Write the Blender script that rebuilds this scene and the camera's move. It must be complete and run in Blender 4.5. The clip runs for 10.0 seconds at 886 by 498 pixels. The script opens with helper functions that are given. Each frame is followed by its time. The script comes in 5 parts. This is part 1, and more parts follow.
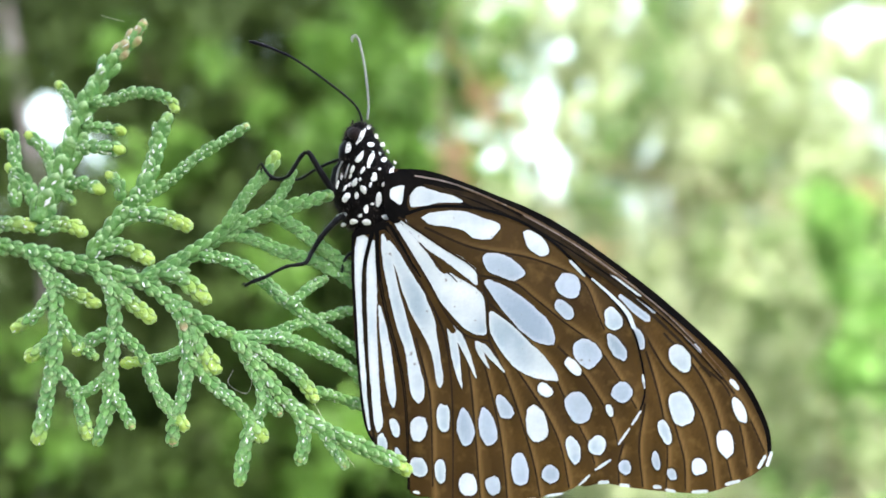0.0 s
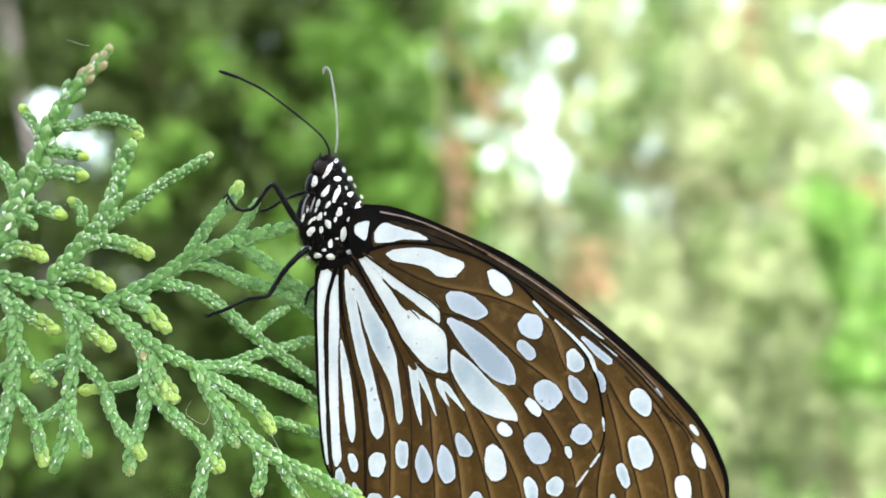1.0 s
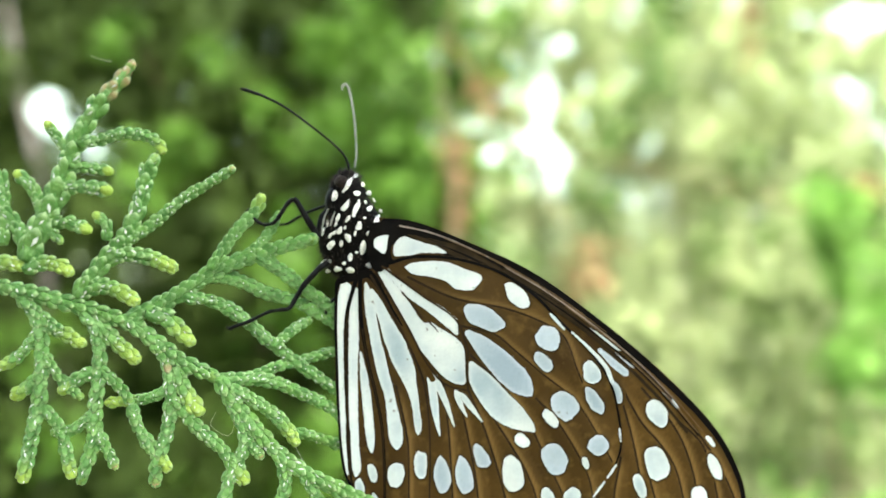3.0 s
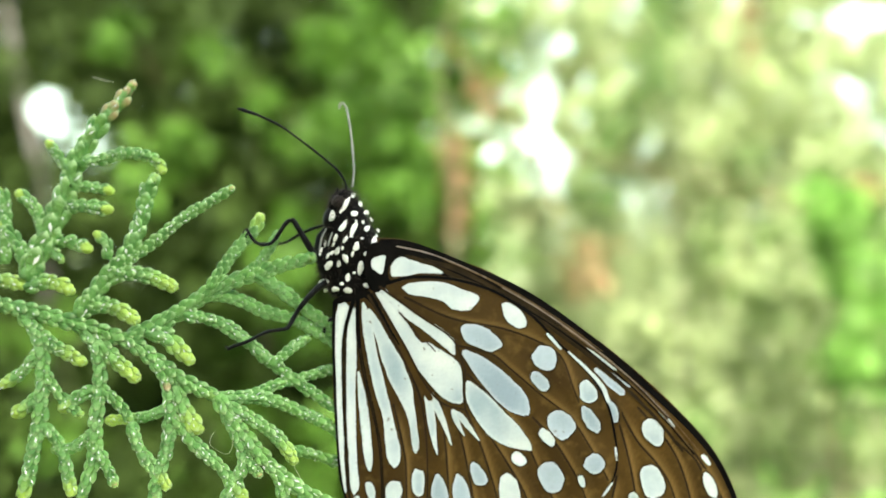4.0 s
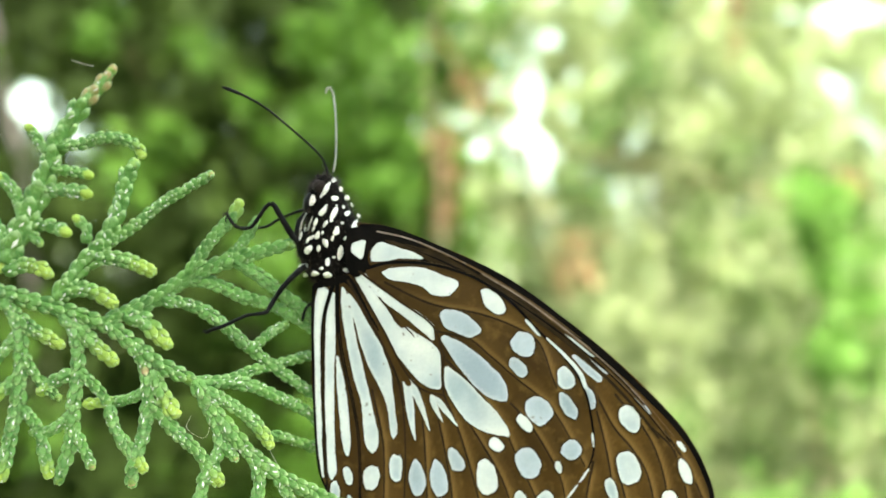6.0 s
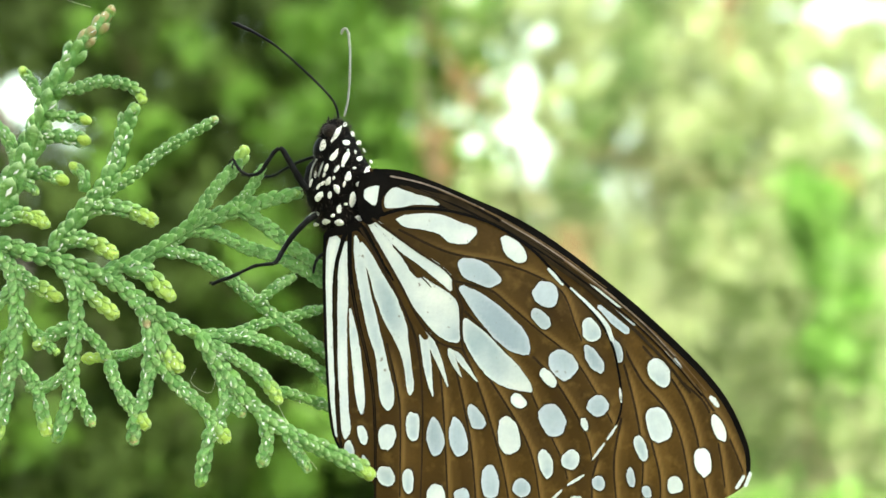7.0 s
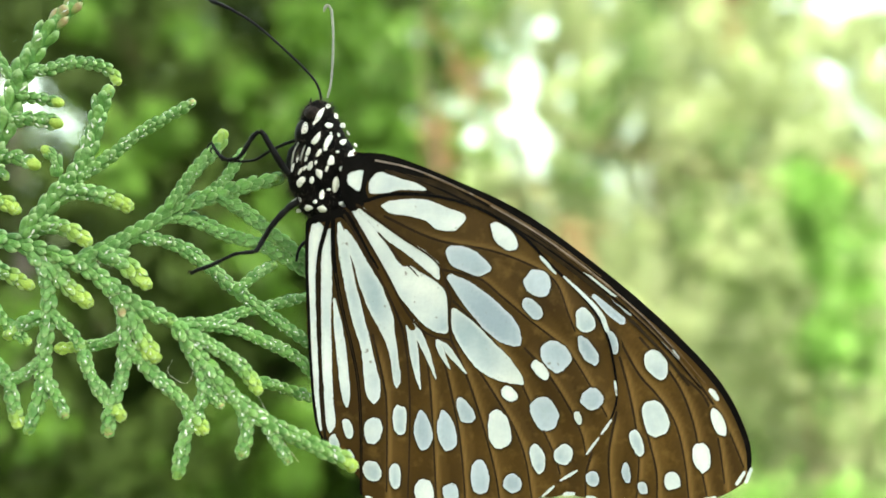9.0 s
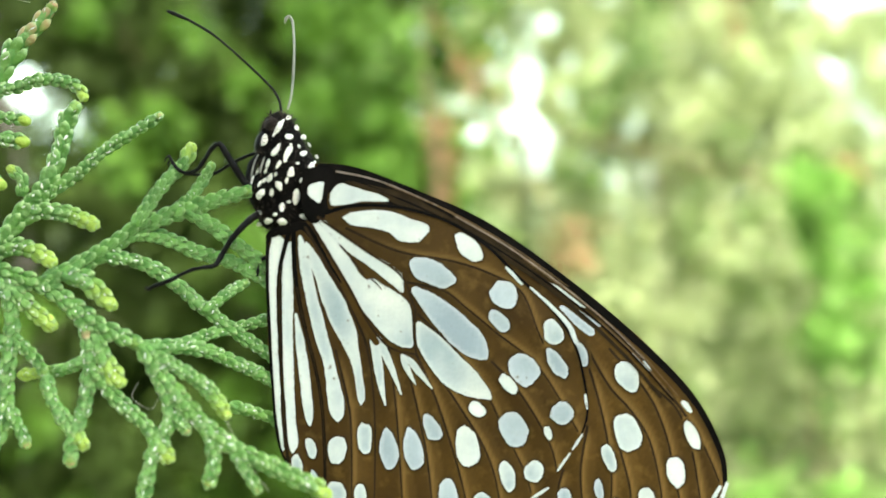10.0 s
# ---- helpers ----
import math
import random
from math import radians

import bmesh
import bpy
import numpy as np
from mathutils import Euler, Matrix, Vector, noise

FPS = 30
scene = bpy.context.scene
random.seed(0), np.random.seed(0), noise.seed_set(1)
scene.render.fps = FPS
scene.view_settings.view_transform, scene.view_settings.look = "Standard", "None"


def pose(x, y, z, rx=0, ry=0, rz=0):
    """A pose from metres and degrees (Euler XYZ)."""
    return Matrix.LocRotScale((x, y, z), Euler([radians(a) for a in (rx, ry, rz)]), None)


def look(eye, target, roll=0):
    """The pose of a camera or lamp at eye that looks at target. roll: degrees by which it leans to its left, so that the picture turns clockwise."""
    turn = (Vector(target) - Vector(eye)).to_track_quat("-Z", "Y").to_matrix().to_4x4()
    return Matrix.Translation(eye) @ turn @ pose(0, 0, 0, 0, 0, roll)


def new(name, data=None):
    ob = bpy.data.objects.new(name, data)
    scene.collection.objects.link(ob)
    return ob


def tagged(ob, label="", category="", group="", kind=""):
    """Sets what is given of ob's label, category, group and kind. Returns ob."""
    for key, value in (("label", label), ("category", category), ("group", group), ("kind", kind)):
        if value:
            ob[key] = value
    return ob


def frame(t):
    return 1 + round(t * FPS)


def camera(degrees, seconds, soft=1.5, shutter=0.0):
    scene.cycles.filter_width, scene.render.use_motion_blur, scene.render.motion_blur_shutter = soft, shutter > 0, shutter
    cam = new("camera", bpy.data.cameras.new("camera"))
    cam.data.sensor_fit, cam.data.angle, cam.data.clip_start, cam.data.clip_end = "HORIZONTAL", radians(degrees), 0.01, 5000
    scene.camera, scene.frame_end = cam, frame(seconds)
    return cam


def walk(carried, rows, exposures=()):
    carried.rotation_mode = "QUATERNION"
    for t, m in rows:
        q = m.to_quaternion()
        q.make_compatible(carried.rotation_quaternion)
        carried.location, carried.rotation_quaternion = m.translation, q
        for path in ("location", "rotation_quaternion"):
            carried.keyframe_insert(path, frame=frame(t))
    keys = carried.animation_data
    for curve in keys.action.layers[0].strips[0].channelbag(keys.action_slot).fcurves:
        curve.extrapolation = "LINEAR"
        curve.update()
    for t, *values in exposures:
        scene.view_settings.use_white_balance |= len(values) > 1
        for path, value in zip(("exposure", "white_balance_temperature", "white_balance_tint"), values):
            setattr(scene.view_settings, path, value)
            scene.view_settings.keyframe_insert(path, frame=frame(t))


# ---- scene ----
from mathutils import geometry

# ---- camera ----
EYE_Z = 1.25          # height of the lens over the ground
REACH = 0.0706        # lens to butterfly, metres
UNIT = 0.052e-3       # one drawing unit in the plane of the butterfly, metres


def at(x, y, z, rx, ry, rz):
    """A pose from millimetres round the middle of the view, and degrees."""
    return pose(x / 1000, y / 1000, EYE_Z + z / 1000, rx, ry, rz)


# rows begin
CAMERA_ROWS = [
    (0, pose(0, -0.07559, EYE_Z, 91.66, 0, 1.34)),
    (0.5, pose(0, -0.07557, EYE_Z, 91.74, 0, 1.35)),
    (1, pose(0, -0.07577, EYE_Z, 91.52, 0, 1.35)),
    (1.5, pose(0, -0.07610, EYE_Z, 91.52, 0, 1.36)),
    (2, pose(0, -0.07614, EYE_Z, 91.45, 0, 1.41)),
    (2.5, pose(0, -0.07641, EYE_Z, 91.35, 0, 1.39)),
    (3, pose(0, -0.07660, EYE_Z, 91.31, 0, 1.34)),
    (4.5, pose(0, -0.07755, EYE_Z, 91.20, 0, 1.27)),
    (5, pose(0, -0.07780, EYE_Z, 91.08, 0, 0.84)),
    (5.5, pose(0, -0.07791, EYE_Z, 90.94, 0, 0.65)),
    (7, pose(0, -0.07336, EYE_Z, 90.55, 0, -0.13)),
    (7.5, pose(0, -0.07240, EYE_Z, 90.31, 0, -0.01)),
    (8, pose(0, -0.07183, EYE_Z, 90.23, 0, -0.08)),
    (8.5, pose(0, -0.07156, EYE_Z, 90.10, 0, 0.10)),
    (9, pose(0, -0.07101, EYE_Z, 90.00, 0, 0.00)),
    (9.5, pose(0, -0.07005, EYE_Z, 89.87, 0, 0.07)),
    (10, pose(0, -0.06951, EYE_Z, 89.77, 0, 0.14)),
]
BUTTERFLY_ROWS = [
    (0, at(-7.84, 0.96, 7.45, 1.09, -0.56, 1.59)),
    (0.2, at(-7.51, 0.81, 10.43, 1.82, -0.32, 1.29)),
    (0.3, at(-9.09, 0.73, 8.55, 2.18, -0.19, 1.14)),
    (0.5, at(-9.72, 0.58, 6.64, 2.90, 0.06, 0.85)),
    (0.7, at(-10.00, 0.60, 7.91, 2.28, 0.52, 1.11)),
    (0.8, at(-10.77, 0.61, 7.62, 1.97, 0.75, 1.25)),
    (1, at(-11.30, 0.63, 3.81, 1.36, 1.21, 1.51)),
    (1.2, at(-9.51, 0.65, 6.26, 2.33, 0.86, 1.55)),
    (1.3, at(-8.59, 0.66, 6.22, 2.81, 0.69, 1.57)),
    (1.5, at(-9.32, 0.67, 5.11, 3.78, 0.34, 1.60)),
    (1.7, at(-10.22, 0.56, 5.27, 2.27, 0.02, 1.81)),
    (1.8, at(-11.48, 0.51, 5.67, 1.52, -0.14, 1.92)),
    (2, at(-11.24, 0.40, 8.04, 0.01, -0.45, 2.15)),
    (2.2, at(-10.23, 0.75, 6.54, 0.35, 0.12, 2.11)),
    (2.3, at(-9.59, 0.92, 5.38, 0.52, 0.40, 2.09)),
    (2.5, at(-10.21, 1.27, 3.75, 0.86, 0.97, 2.06)),
    (2.7, at(-11.77, 1.20, 3.77, 0.76, 1.02, 1.58)),
    (2.8, at(-11.06, 1.17, 4.04, 0.71, 1.05, 1.34)),
    (3, at(-9.51, 1.11, 2.21, 0.62, 1.11, 0.86)),
    (3.2, at(-9.92, 0.98, 0.24, 0.62, 1.11, 0.86)),
    (4.3, at(-9.49, 0.68, 0.14, 2.07, 1.13, 0.49)),
    (4.5, at(-8.78, 0.55, 0.85, 2.07, 1.13, 0.49)),
    (4.7, at(-8.03, 0.51, 1.51, 2.40, 1.13, 0.55)),
    (4.8, at(-7.52, 0.49, 2.11, 2.56, 1.14, 0.58)),
    (5, at(-7.73, 0.44, 2.30, 2.90, 1.15, 0.64)),
    (5.2, at(-9.13, 0.52, 1.68, 2.32, 1.41, 0.83)),
    (5.3, at(-9.69, 0.57, 1.93, 2.04, 1.55, 0.93)),
    (5.5, at(-10.11, 0.65, 1.18, 1.46, 1.82, 1.13)),
    (5.7, at(-11.16, 1.25, 0.79, 1.46, 1.82, 1.13)),
    (6.8, at(-7.70, 0.53, 4.78, 0.36, 1.17, -0.22)),
    (7, at(-8.17, 1.14, 5.78, 0.36, 1.17, -0.22)),
    (7.2, at(-10.01, 0.68, 5.28, 0.17, 1.26, -0.22)),
    (7.3, at(-10.51, 0.45, 5.05, 0.07, 1.30, -0.22)),
    (7.5, at(-10.77, -0.00, 3.59, -0.12, 1.39, -0.21)),
    (7.7, at(-9.82, 0.20, 4.24, -0.00, 1.18, -0.54)),
    (7.8, at(-9.47, 0.29, 5.62, 0.06, 1.07, -0.70)),
    (8, at(-8.37, 0.49, 6.54, 0.18, 0.86, -1.02)),
    (8.2, at(-10.90, 0.42, 6.19, 0.34, 0.71, -0.81)),
    (8.3, at(-11.56, 0.39, 5.72, 0.41, 0.64, -0.70)),
    (8.5, at(-10.91, 0.32, 7.08, 0.57, 0.49, -0.49)),
    (8.7, at(-10.68, 0.39, 6.55, 0.86, 0.72, -0.72)),
    (8.8, at(-10.01, 0.42, 5.87, 1.01, 0.83, -0.83)),
    (9, at(-9.51, 0.49, 6.25, 1.30, 1.06, -1.05)),
    (9.2, at(-9.00, -0.02, 8.00, 0.00, -0.00, 0.00)),
    (9.3, at(-9.80, 0.04, 8.04, -0.47, 0.29, 0.17)),
    (9.5, at(-12.40, 0.16, 5.95, -1.42, 0.87, 0.51)),
    (9.7, at(-12.92, 0.31, 2.16, -1.31, 0.62, 0.19)),
    (9.8, at(-12.45, 0.38, 2.76, -1.26, 0.49, 0.04)),
    (10, at(-13.05, 0.53, 4.72, -1.14, 0.23, -0.28)),
]
SPRIG_ROWS = [
    (0, at(-34.21, -0.89, 0.12, 0.29, -0.73, 0.03)),
    (0.2, at(-34.16, -0.80, 3.21, 0.55, -0.63, 0.61)),
    (0.3, at(-35.89, -0.76, 1.38, 0.68, -0.58, 0.91)),
    (0.5, at(-36.80, -0.67, -0.42, 0.94, -0.48, 1.50)),
    (0.7, at(-36.97, -0.89, 1.06, 0.74, -0.14, 1.33)),
    (0.8, at(-37.68, -1.00, 0.88, 0.64, 0.04, 1.25)),
    (1, at(-38.10, -1.22, -2.72, 0.44, 0.38, 1.09)),
    (1.2, at(-36.64, -0.58, -0.42, 1.00, 0.12, 1.31)),
    (1.3, at(-35.88, -0.25, -0.54, 1.28, -0.02, 1.41)),
    (1.5, at(-36.95, 0.40, -1.80, 1.84, -0.28, 1.63)),
    (1.7, at(-37.47, -0.31, -1.86, 1.27, -0.48, 1.43)),
    (1.8, at(-38.54, -0.67, -1.57, 0.99, -0.58, 1.34)),
    (2, at(-37.91, -1.38, 0.58, 0.42, -0.78, 1.14)),
    (2.2, at(-36.90, -1.13, -0.61, 0.37, -0.41, 0.78)),
    (2.3, at(-36.27, -1.00, -1.62, 0.35, -0.22, 0.59)),
    (2.5, at(-36.89, -0.76, -2.94, 0.30, 0.14, 0.22)),
    (2.7, at(-38.37, -0.88, -2.87, 0.22, 0.06, 0.10)),
    (2.8, at(-37.63, -0.94, -2.57, 0.18, 0.02, 0.04)),
    (3, at(-36.00, -1.06, -4.37, 0.09, -0.07, -0.09)),
    (3.2, at(-36.41, -1.19, -6.33, 0.09, -0.07, -0.09)),
    (4.3, at(-35.97, -0.90, -6.34, -0.33, -0.07, -0.41)),
    (4.5, at(-35.26, -1.02, -5.64, -0.33, -0.07, -0.41)),
    (4.7, at(-34.75, -0.65, -4.99, -0.15, 0.05, -0.28)),
    (4.8, at(-34.35, -0.46, -4.40, -0.06, 0.11, -0.21)),
    (5, at(-34.80, -0.08, -4.22, 0.12, 0.22, -0.08)),
    (5.2, at(-36.06, -0.30, -4.78, 0.04, 0.35, -0.39)),
    (5.3, at(-36.54, -0.41, -4.50, 0.00, 0.41, -0.55)),
    (5.5, at(-36.82, -0.62, -5.19, -0.08, 0.54, -0.86)),
    (5.7, at(-37.87, -0.02, -5.58, -0.08, 0.54, -0.86)),
    (6.8, at(-34.74, -0.07, -1.72, 0.72, 0.68, -0.63)),
    (7, at(-35.21, 0.54, -0.71, 0.72, 0.68, -0.63)),
    (7.2, at(-36.81, -0.11, -1.18, 0.33, 0.61, -1.01)),
    (7.3, at(-37.19, -0.43, -1.39, 0.14, 0.57, -1.20)),
    (7.5, at(-37.22, -1.08, -2.83, -0.25, 0.49, -1.58)),
    (7.7, at(-36.17, -0.86, -2.30, -0.57, 0.28, -1.87)),
    (7.8, at(-35.77, -0.75, -0.99, -0.73, 0.18, -2.01)),
    (8, at(-34.57, -0.52, -0.19, -1.04, -0.03, -2.30)),
    (8.2, at(-37.35, -0.43, -0.57, -0.60, 0.06, -1.36)),
    (8.3, at(-38.13, -0.38, -1.05, -0.38, 0.10, -0.89)),
    (8.5, at(-37.74, -0.28, 0.28, 0.06, 0.18, 0.05)),
    (8.7, at(-37.71, 0.01, -0.09, 0.32, 0.40, 0.30)),
    (8.8, at(-37.15, 0.16, -0.69, 0.45, 0.51, 0.42)),
    (9, at(-36.86, 0.46, -0.15, 0.71, 0.73, 0.67)),
    (9.2, at(-36.00, -0.02, 1.00, 0.00, -0.00, 0.00)),
    (9.3, at(-36.46, -0.38, 1.09, -0.62, 0.02, -0.61)),
    (9.5, at(-38.36, -1.08, -0.91, -1.85, 0.05, -1.83)),
    (9.7, at(-38.84, -0.99, -4.80, -2.11, -0.25, -1.72)),
    (9.8, at(-38.36, -0.95, -4.24, -2.23, -0.40, -1.67)),
    (10, at(-38.92, -0.86, -2.37, -2.49, -0.70, -1.56)),
]
# rows end
cam = camera(60.0, 10.0, soft=1.6)
cam.data.dof.use_dof = True
cam.data.dof.focus_distance = 0.0735
cam.data.dof.aperture_fstop = 13.0
walk(cam, CAMERA_ROWS, [(0, 2.10, 5820, 15), (1.0, 2.10, 6000, 12), (2.5, 2.06, 6360, 3), (4.5, 2.05, 6760, -4), (10, 2.01, 6760, -4)])

# ---- light ----
SUN_UP, SUN_ROUND = 60.0, 165.0
world = bpy.data.worlds.new("sky")
scene.world = world
world.use_nodes = True
wn = world.node_tree.nodes
sky = wn.new("ShaderNodeTexSky")
sky.sky_type = "NISHITA"
sky.sun_disc = False
sky.sun_elevation, sky.sun_rotation = radians(SUN_UP), radians(SUN_ROUND)
sky.air_density, sky.dust_density, sky.ozone_density = 0.8, 6.0, 0.5
wn["Background"].inputs["Strength"].default_value = 0.15
world.node_tree.links.new(sky.outputs["Color"], wn["Background"].inputs["Color"])
sun = new("sun", bpy.data.lights.new("sun", "SUN"))
sun.data.energy, sun.data.angle, sun.data.color = 5.0, radians(8), (1.0, 0.95, 0.86)
sa, se = radians(SUN_ROUND), radians(SUN_UP)
sun.matrix_world = look((0, 0, 0), (-math.sin(sa) * math.cos(se), -math.cos(sa) * math.cos(se), -math.sin(se)))


# ---- materials ----
def material(name, rough=0.6):
    m = bpy.data.materials.new(name)
    m.use_nodes = True
    b = m.node_tree.nodes["Principled BSDF"]
    b.inputs["Roughness"].default_value = rough
    return m, m.node_tree.nodes, m.node_tree.links, b


def mix(nodes, links, fac, a, b, blend="MIX"):
    n = nodes.new("ShaderNodeMix")
    n.data_type, n.blend_type = "RGBA", blend
    for socket, value in ((n.inputs["Factor"], fac), (n.inputs["A"], a), (n.inputs["B"], b)):
        if isinstance(value, bpy.types.NodeSocket):
            links.new(value, socket)
        elif isinstance(value, (int, float)):
            socket.default_value = value
        else:
            socket.default_value = (*value, 1)
    return n.outputs["Result"]


def grain(nodes, links, scale, detail=4.0, low=0.35, high=0.65, stretch=(1, 1, 1)):
    tc = nodes.new("ShaderNodeTexCoord")
    mp = nodes.new("ShaderNodeMapping")
    mp.inputs["Scale"].default_value = stretch
    links.new(tc.outputs["Object"], mp.inputs["Vector"])
    n = nodes.new("ShaderNodeTexNoise")
    n.inputs["Scale"].default_value, n.inputs["Detail"].default_value = scale, detail
    links.new(mp.outputs["Vector"], n.inputs["Vector"])
    r = nodes.new("ShaderNodeMapRange")
    r.inputs["From Min"].default_value, r.inputs["From Max"].default_value = low, high
    links.new(n.outputs["Fac"], r.inputs["Value"])
    return r.outputs["Result"]


def bump(nodes, links, b, height, strength, distance):
    n = nodes.new("ShaderNodeBump")
    n.inputs["Strength"].default_value, n.inputs["Distance"].default_value = strength, distance
    links.new(height, n.inputs["Height"])
    links.new(n.outputs["Normal"], b.inputs["Normal"])


def two_tone(name, a, b, coarse, fine, rough=0.6, depth=0.3, distance=2e-5, shine=0.4, through_light=0.0, stretch=(1, 1, 1), deep=0.45):
    """A surface that wavers between two colours at a coarse and a fine scale, with fine relief."""
    m, nodes, links, bsdf = material(name, rough)
    g1 = grain(nodes, links, coarse, 3.0, stretch=stretch)
    g2 = grain(nodes, links, fine, 5.0, 0.3, 0.7, stretch)
    c = mix(nodes, links, g1, a, b)
    dark = tuple(0.72 * v for v in a)
    half = nodes.new("ShaderNodeMath")
    half.operation = "MULTIPLY"
    half.inputs[1].default_value = deep
    links.new(g2, half.inputs[0])
    c = mix(nodes, links, half.outputs[0], c, dark)
    links.new(c, bsdf.inputs["Base Color"])
    bsdf.inputs["Specular IOR Level"].default_value = shine
    bump(nodes, links, bsdf, g2, depth, distance)
    if through_light:
        t = nodes.new("ShaderNodeBsdfTranslucent")
        links.new(c, t.inputs["Color"])
        s = nodes.new("ShaderNodeMixShader")
        s.inputs["Fac"].default_value = through_light
        links.new(bsdf.outputs[0], s.inputs[1])
        links.new(t.outputs[0], s.inputs[2])
        links.new(s.outputs[0], nodes["Material Output"].inputs["Surface"])
    return m


def scale_leaf_material():
    """Waxy blue-green scale leaves; the youngest at the tips are yellow-green."""
    m, nodes, links, b = material("scale_leaves", 0.46)
    young = nodes.new("ShaderNodeAttribute")
    young.attribute_name = "young"
    geo = nodes.new("ShaderNodeNewGeometry")
    g = grain(nodes, links, 260.0, 3.0)
    info = nodes.new("ShaderNodeObjectInfo")
    both = nodes.new("ShaderNodeMath")
    links.new(geo.outputs["Random Per Island"], both.inputs[0])
    links.new(info.outputs["Random"], both.inputs[1])
    rnd = nodes.new("ShaderNodeMath")
    rnd.operation = "FRACT"
    links.new(both.outputs[0], rnd.inputs[0])
    c = mix(nodes, links, rnd.outputs[0], (0.078, 0.225, 0.038), (0.190, 0.425, 0.092))
    part_g = nodes.new("ShaderNodeMath")
    part_g.operation = "MULTIPLY"
    part_g.inputs[1].default_value = 0.6
    links.new(g, part_g.inputs[0])
    c = mix(nodes, links, part_g.outputs[0], c, (0.105, 0.285, 0.068))
    mottle = grain(nodes, links, 1800.0, 3.0, 0.54, 0.85)
    c = mix(nodes, links, mottle, c, (0.045, 0.15, 0.024))
    pale = grain(nodes, links, 1400.0, 3.0, 0.54, 0.68)
    c = mix(nodes, links, pale, c, (0.27, 0.49, 0.17))
    bloom = nodes.new("ShaderNodeMath")
    bloom.operation = "MULTIPLY"
    bloom.inputs[1].default_value = 0.5
    links.new(grain(nodes, links, 900.0, 6.0, 0.46, 0.72), bloom.inputs[0])
    c = mix(nodes, links, bloom.outputs[0], c, (0.29, 0.53, 0.19))
    c = mix(nodes, links, young.outputs["Fac"], c, (0.48, 0.67, 0.105))
    old = nodes.new("ShaderNodeAttribute")
    old.attribute_name = "withered"
    c = mix(nodes, links, old.outputs["Fac"], c, (0.62, 0.36, 0.22))
    edge = nodes.new("ShaderNodeAttribute")
    edge.attribute_name = "margin"
    c = mix(nodes, links, edge.outputs["Fac"], c, (0.46, 0.64, 0.32))
    b.inputs["Specular IOR Level"].default_value = 0.5
    links.new(c, b.inputs["Base Color"])
    f = grain(nodes, links, 2600.0, 4.0, 0.3, 0.7)
    bump(nodes, links, b, f, 0.9, 1.1e-4)
    t = nodes.new("ShaderNodeBsdfTranslucent")
    links.new(c, t.inputs["Color"])
    s = nodes.new("ShaderNodeMixShader")
    s.inputs["Fac"].default_value = 0.16
    links.new(b.outputs[0], s.inputs[1])
    links.new(t.outputs[0], s.inputs[2])
    links.new(s.outputs[0], nodes["Material Output"].inputs["Surface"])
    return m


def foliage_material(name, a, b, through_light=0.35, rough=0.5):
    """Leaves of a shrub, each a little different."""
    m, nodes, links, bsdf = material(name, rough)
    geo = nodes.new("ShaderNodeNewGeometry")
    c = mix(nodes, links, geo.outputs["Random Per Island"], a, b)
    g = grain(nodes, links, 5.0, 3.0)
    c = mix(nodes, links, g, c, tuple(0.5 * (p + q) * 0.7 for p, q in zip(a, b)))
    bsdf.inputs["Specular IOR Level"].default_value = 0.2
    links.new(c, bsdf.inputs["Base Color"])
    t = nodes.new("ShaderNodeBsdfTranslucent")
    links.new(c, t.inputs["Color"])
    s = nodes.new("ShaderNodeMixShader")
    s.inputs["Fac"].default_value = through_light
    links.new(bsdf.outputs[0], s.inputs[1])
    links.new(t.outputs[0], s.inputs[2])
    links.new(s.outputs[0], nodes["Material Output"].inputs["Surface"])
    return m


def wing_material():
    """Brown wing scales: darker and lighter fields, light painted along the raised side of each vein, smoky round the
    pale spots.
    """
    m, nodes, links, b = material("wing_brown", 0.6)
    c = mix(nodes, links, grain(nodes, links, 120.0, 5.0), (0.041, 0.0212, 0.0034), (0.094, 0.0525, 0.0088))
    dust = nodes.new("ShaderNodeMath")
    dust.operation = "MULTIPLY"
    dust.inputs[1].default_value = 0.5
    fine = grain(nodes, links, 3200.0, 4.0, 0.3, 0.7)
    links.new(fine, dust.inputs[0])
    c = mix(nodes, links, dust.outputs[0], c, (0.050, 0.0260, 0.0048))
    c = mix(nodes, links, grain(nodes, links, 700.0, 3.0, 0.55, 0.85), c, (0.150, 0.095, 0.022))
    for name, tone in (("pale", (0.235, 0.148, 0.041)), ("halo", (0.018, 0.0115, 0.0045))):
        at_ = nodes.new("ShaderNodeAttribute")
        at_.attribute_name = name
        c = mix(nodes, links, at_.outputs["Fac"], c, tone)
    links.new(c, b.inputs["Base Color"])
    b.inputs["Specular IOR Level"].default_value = 0.15
    bump(nodes, links, b, fine, 0.3, 2e-5)
    t = nodes.new("ShaderNodeBsdfTranslucent")
    links.new(c, t.inputs["Color"])
    k = nodes.new("ShaderNodeMixShader")
    k.inputs["Fac"].default_value = 0.16
    links.new(b.outputs[0], k.inputs[1])
    links.new(t.outputs[0], k.inputs[2])
    links.new(k.outputs[0], nodes["Material Output"].inputs["Surface"])
    return m


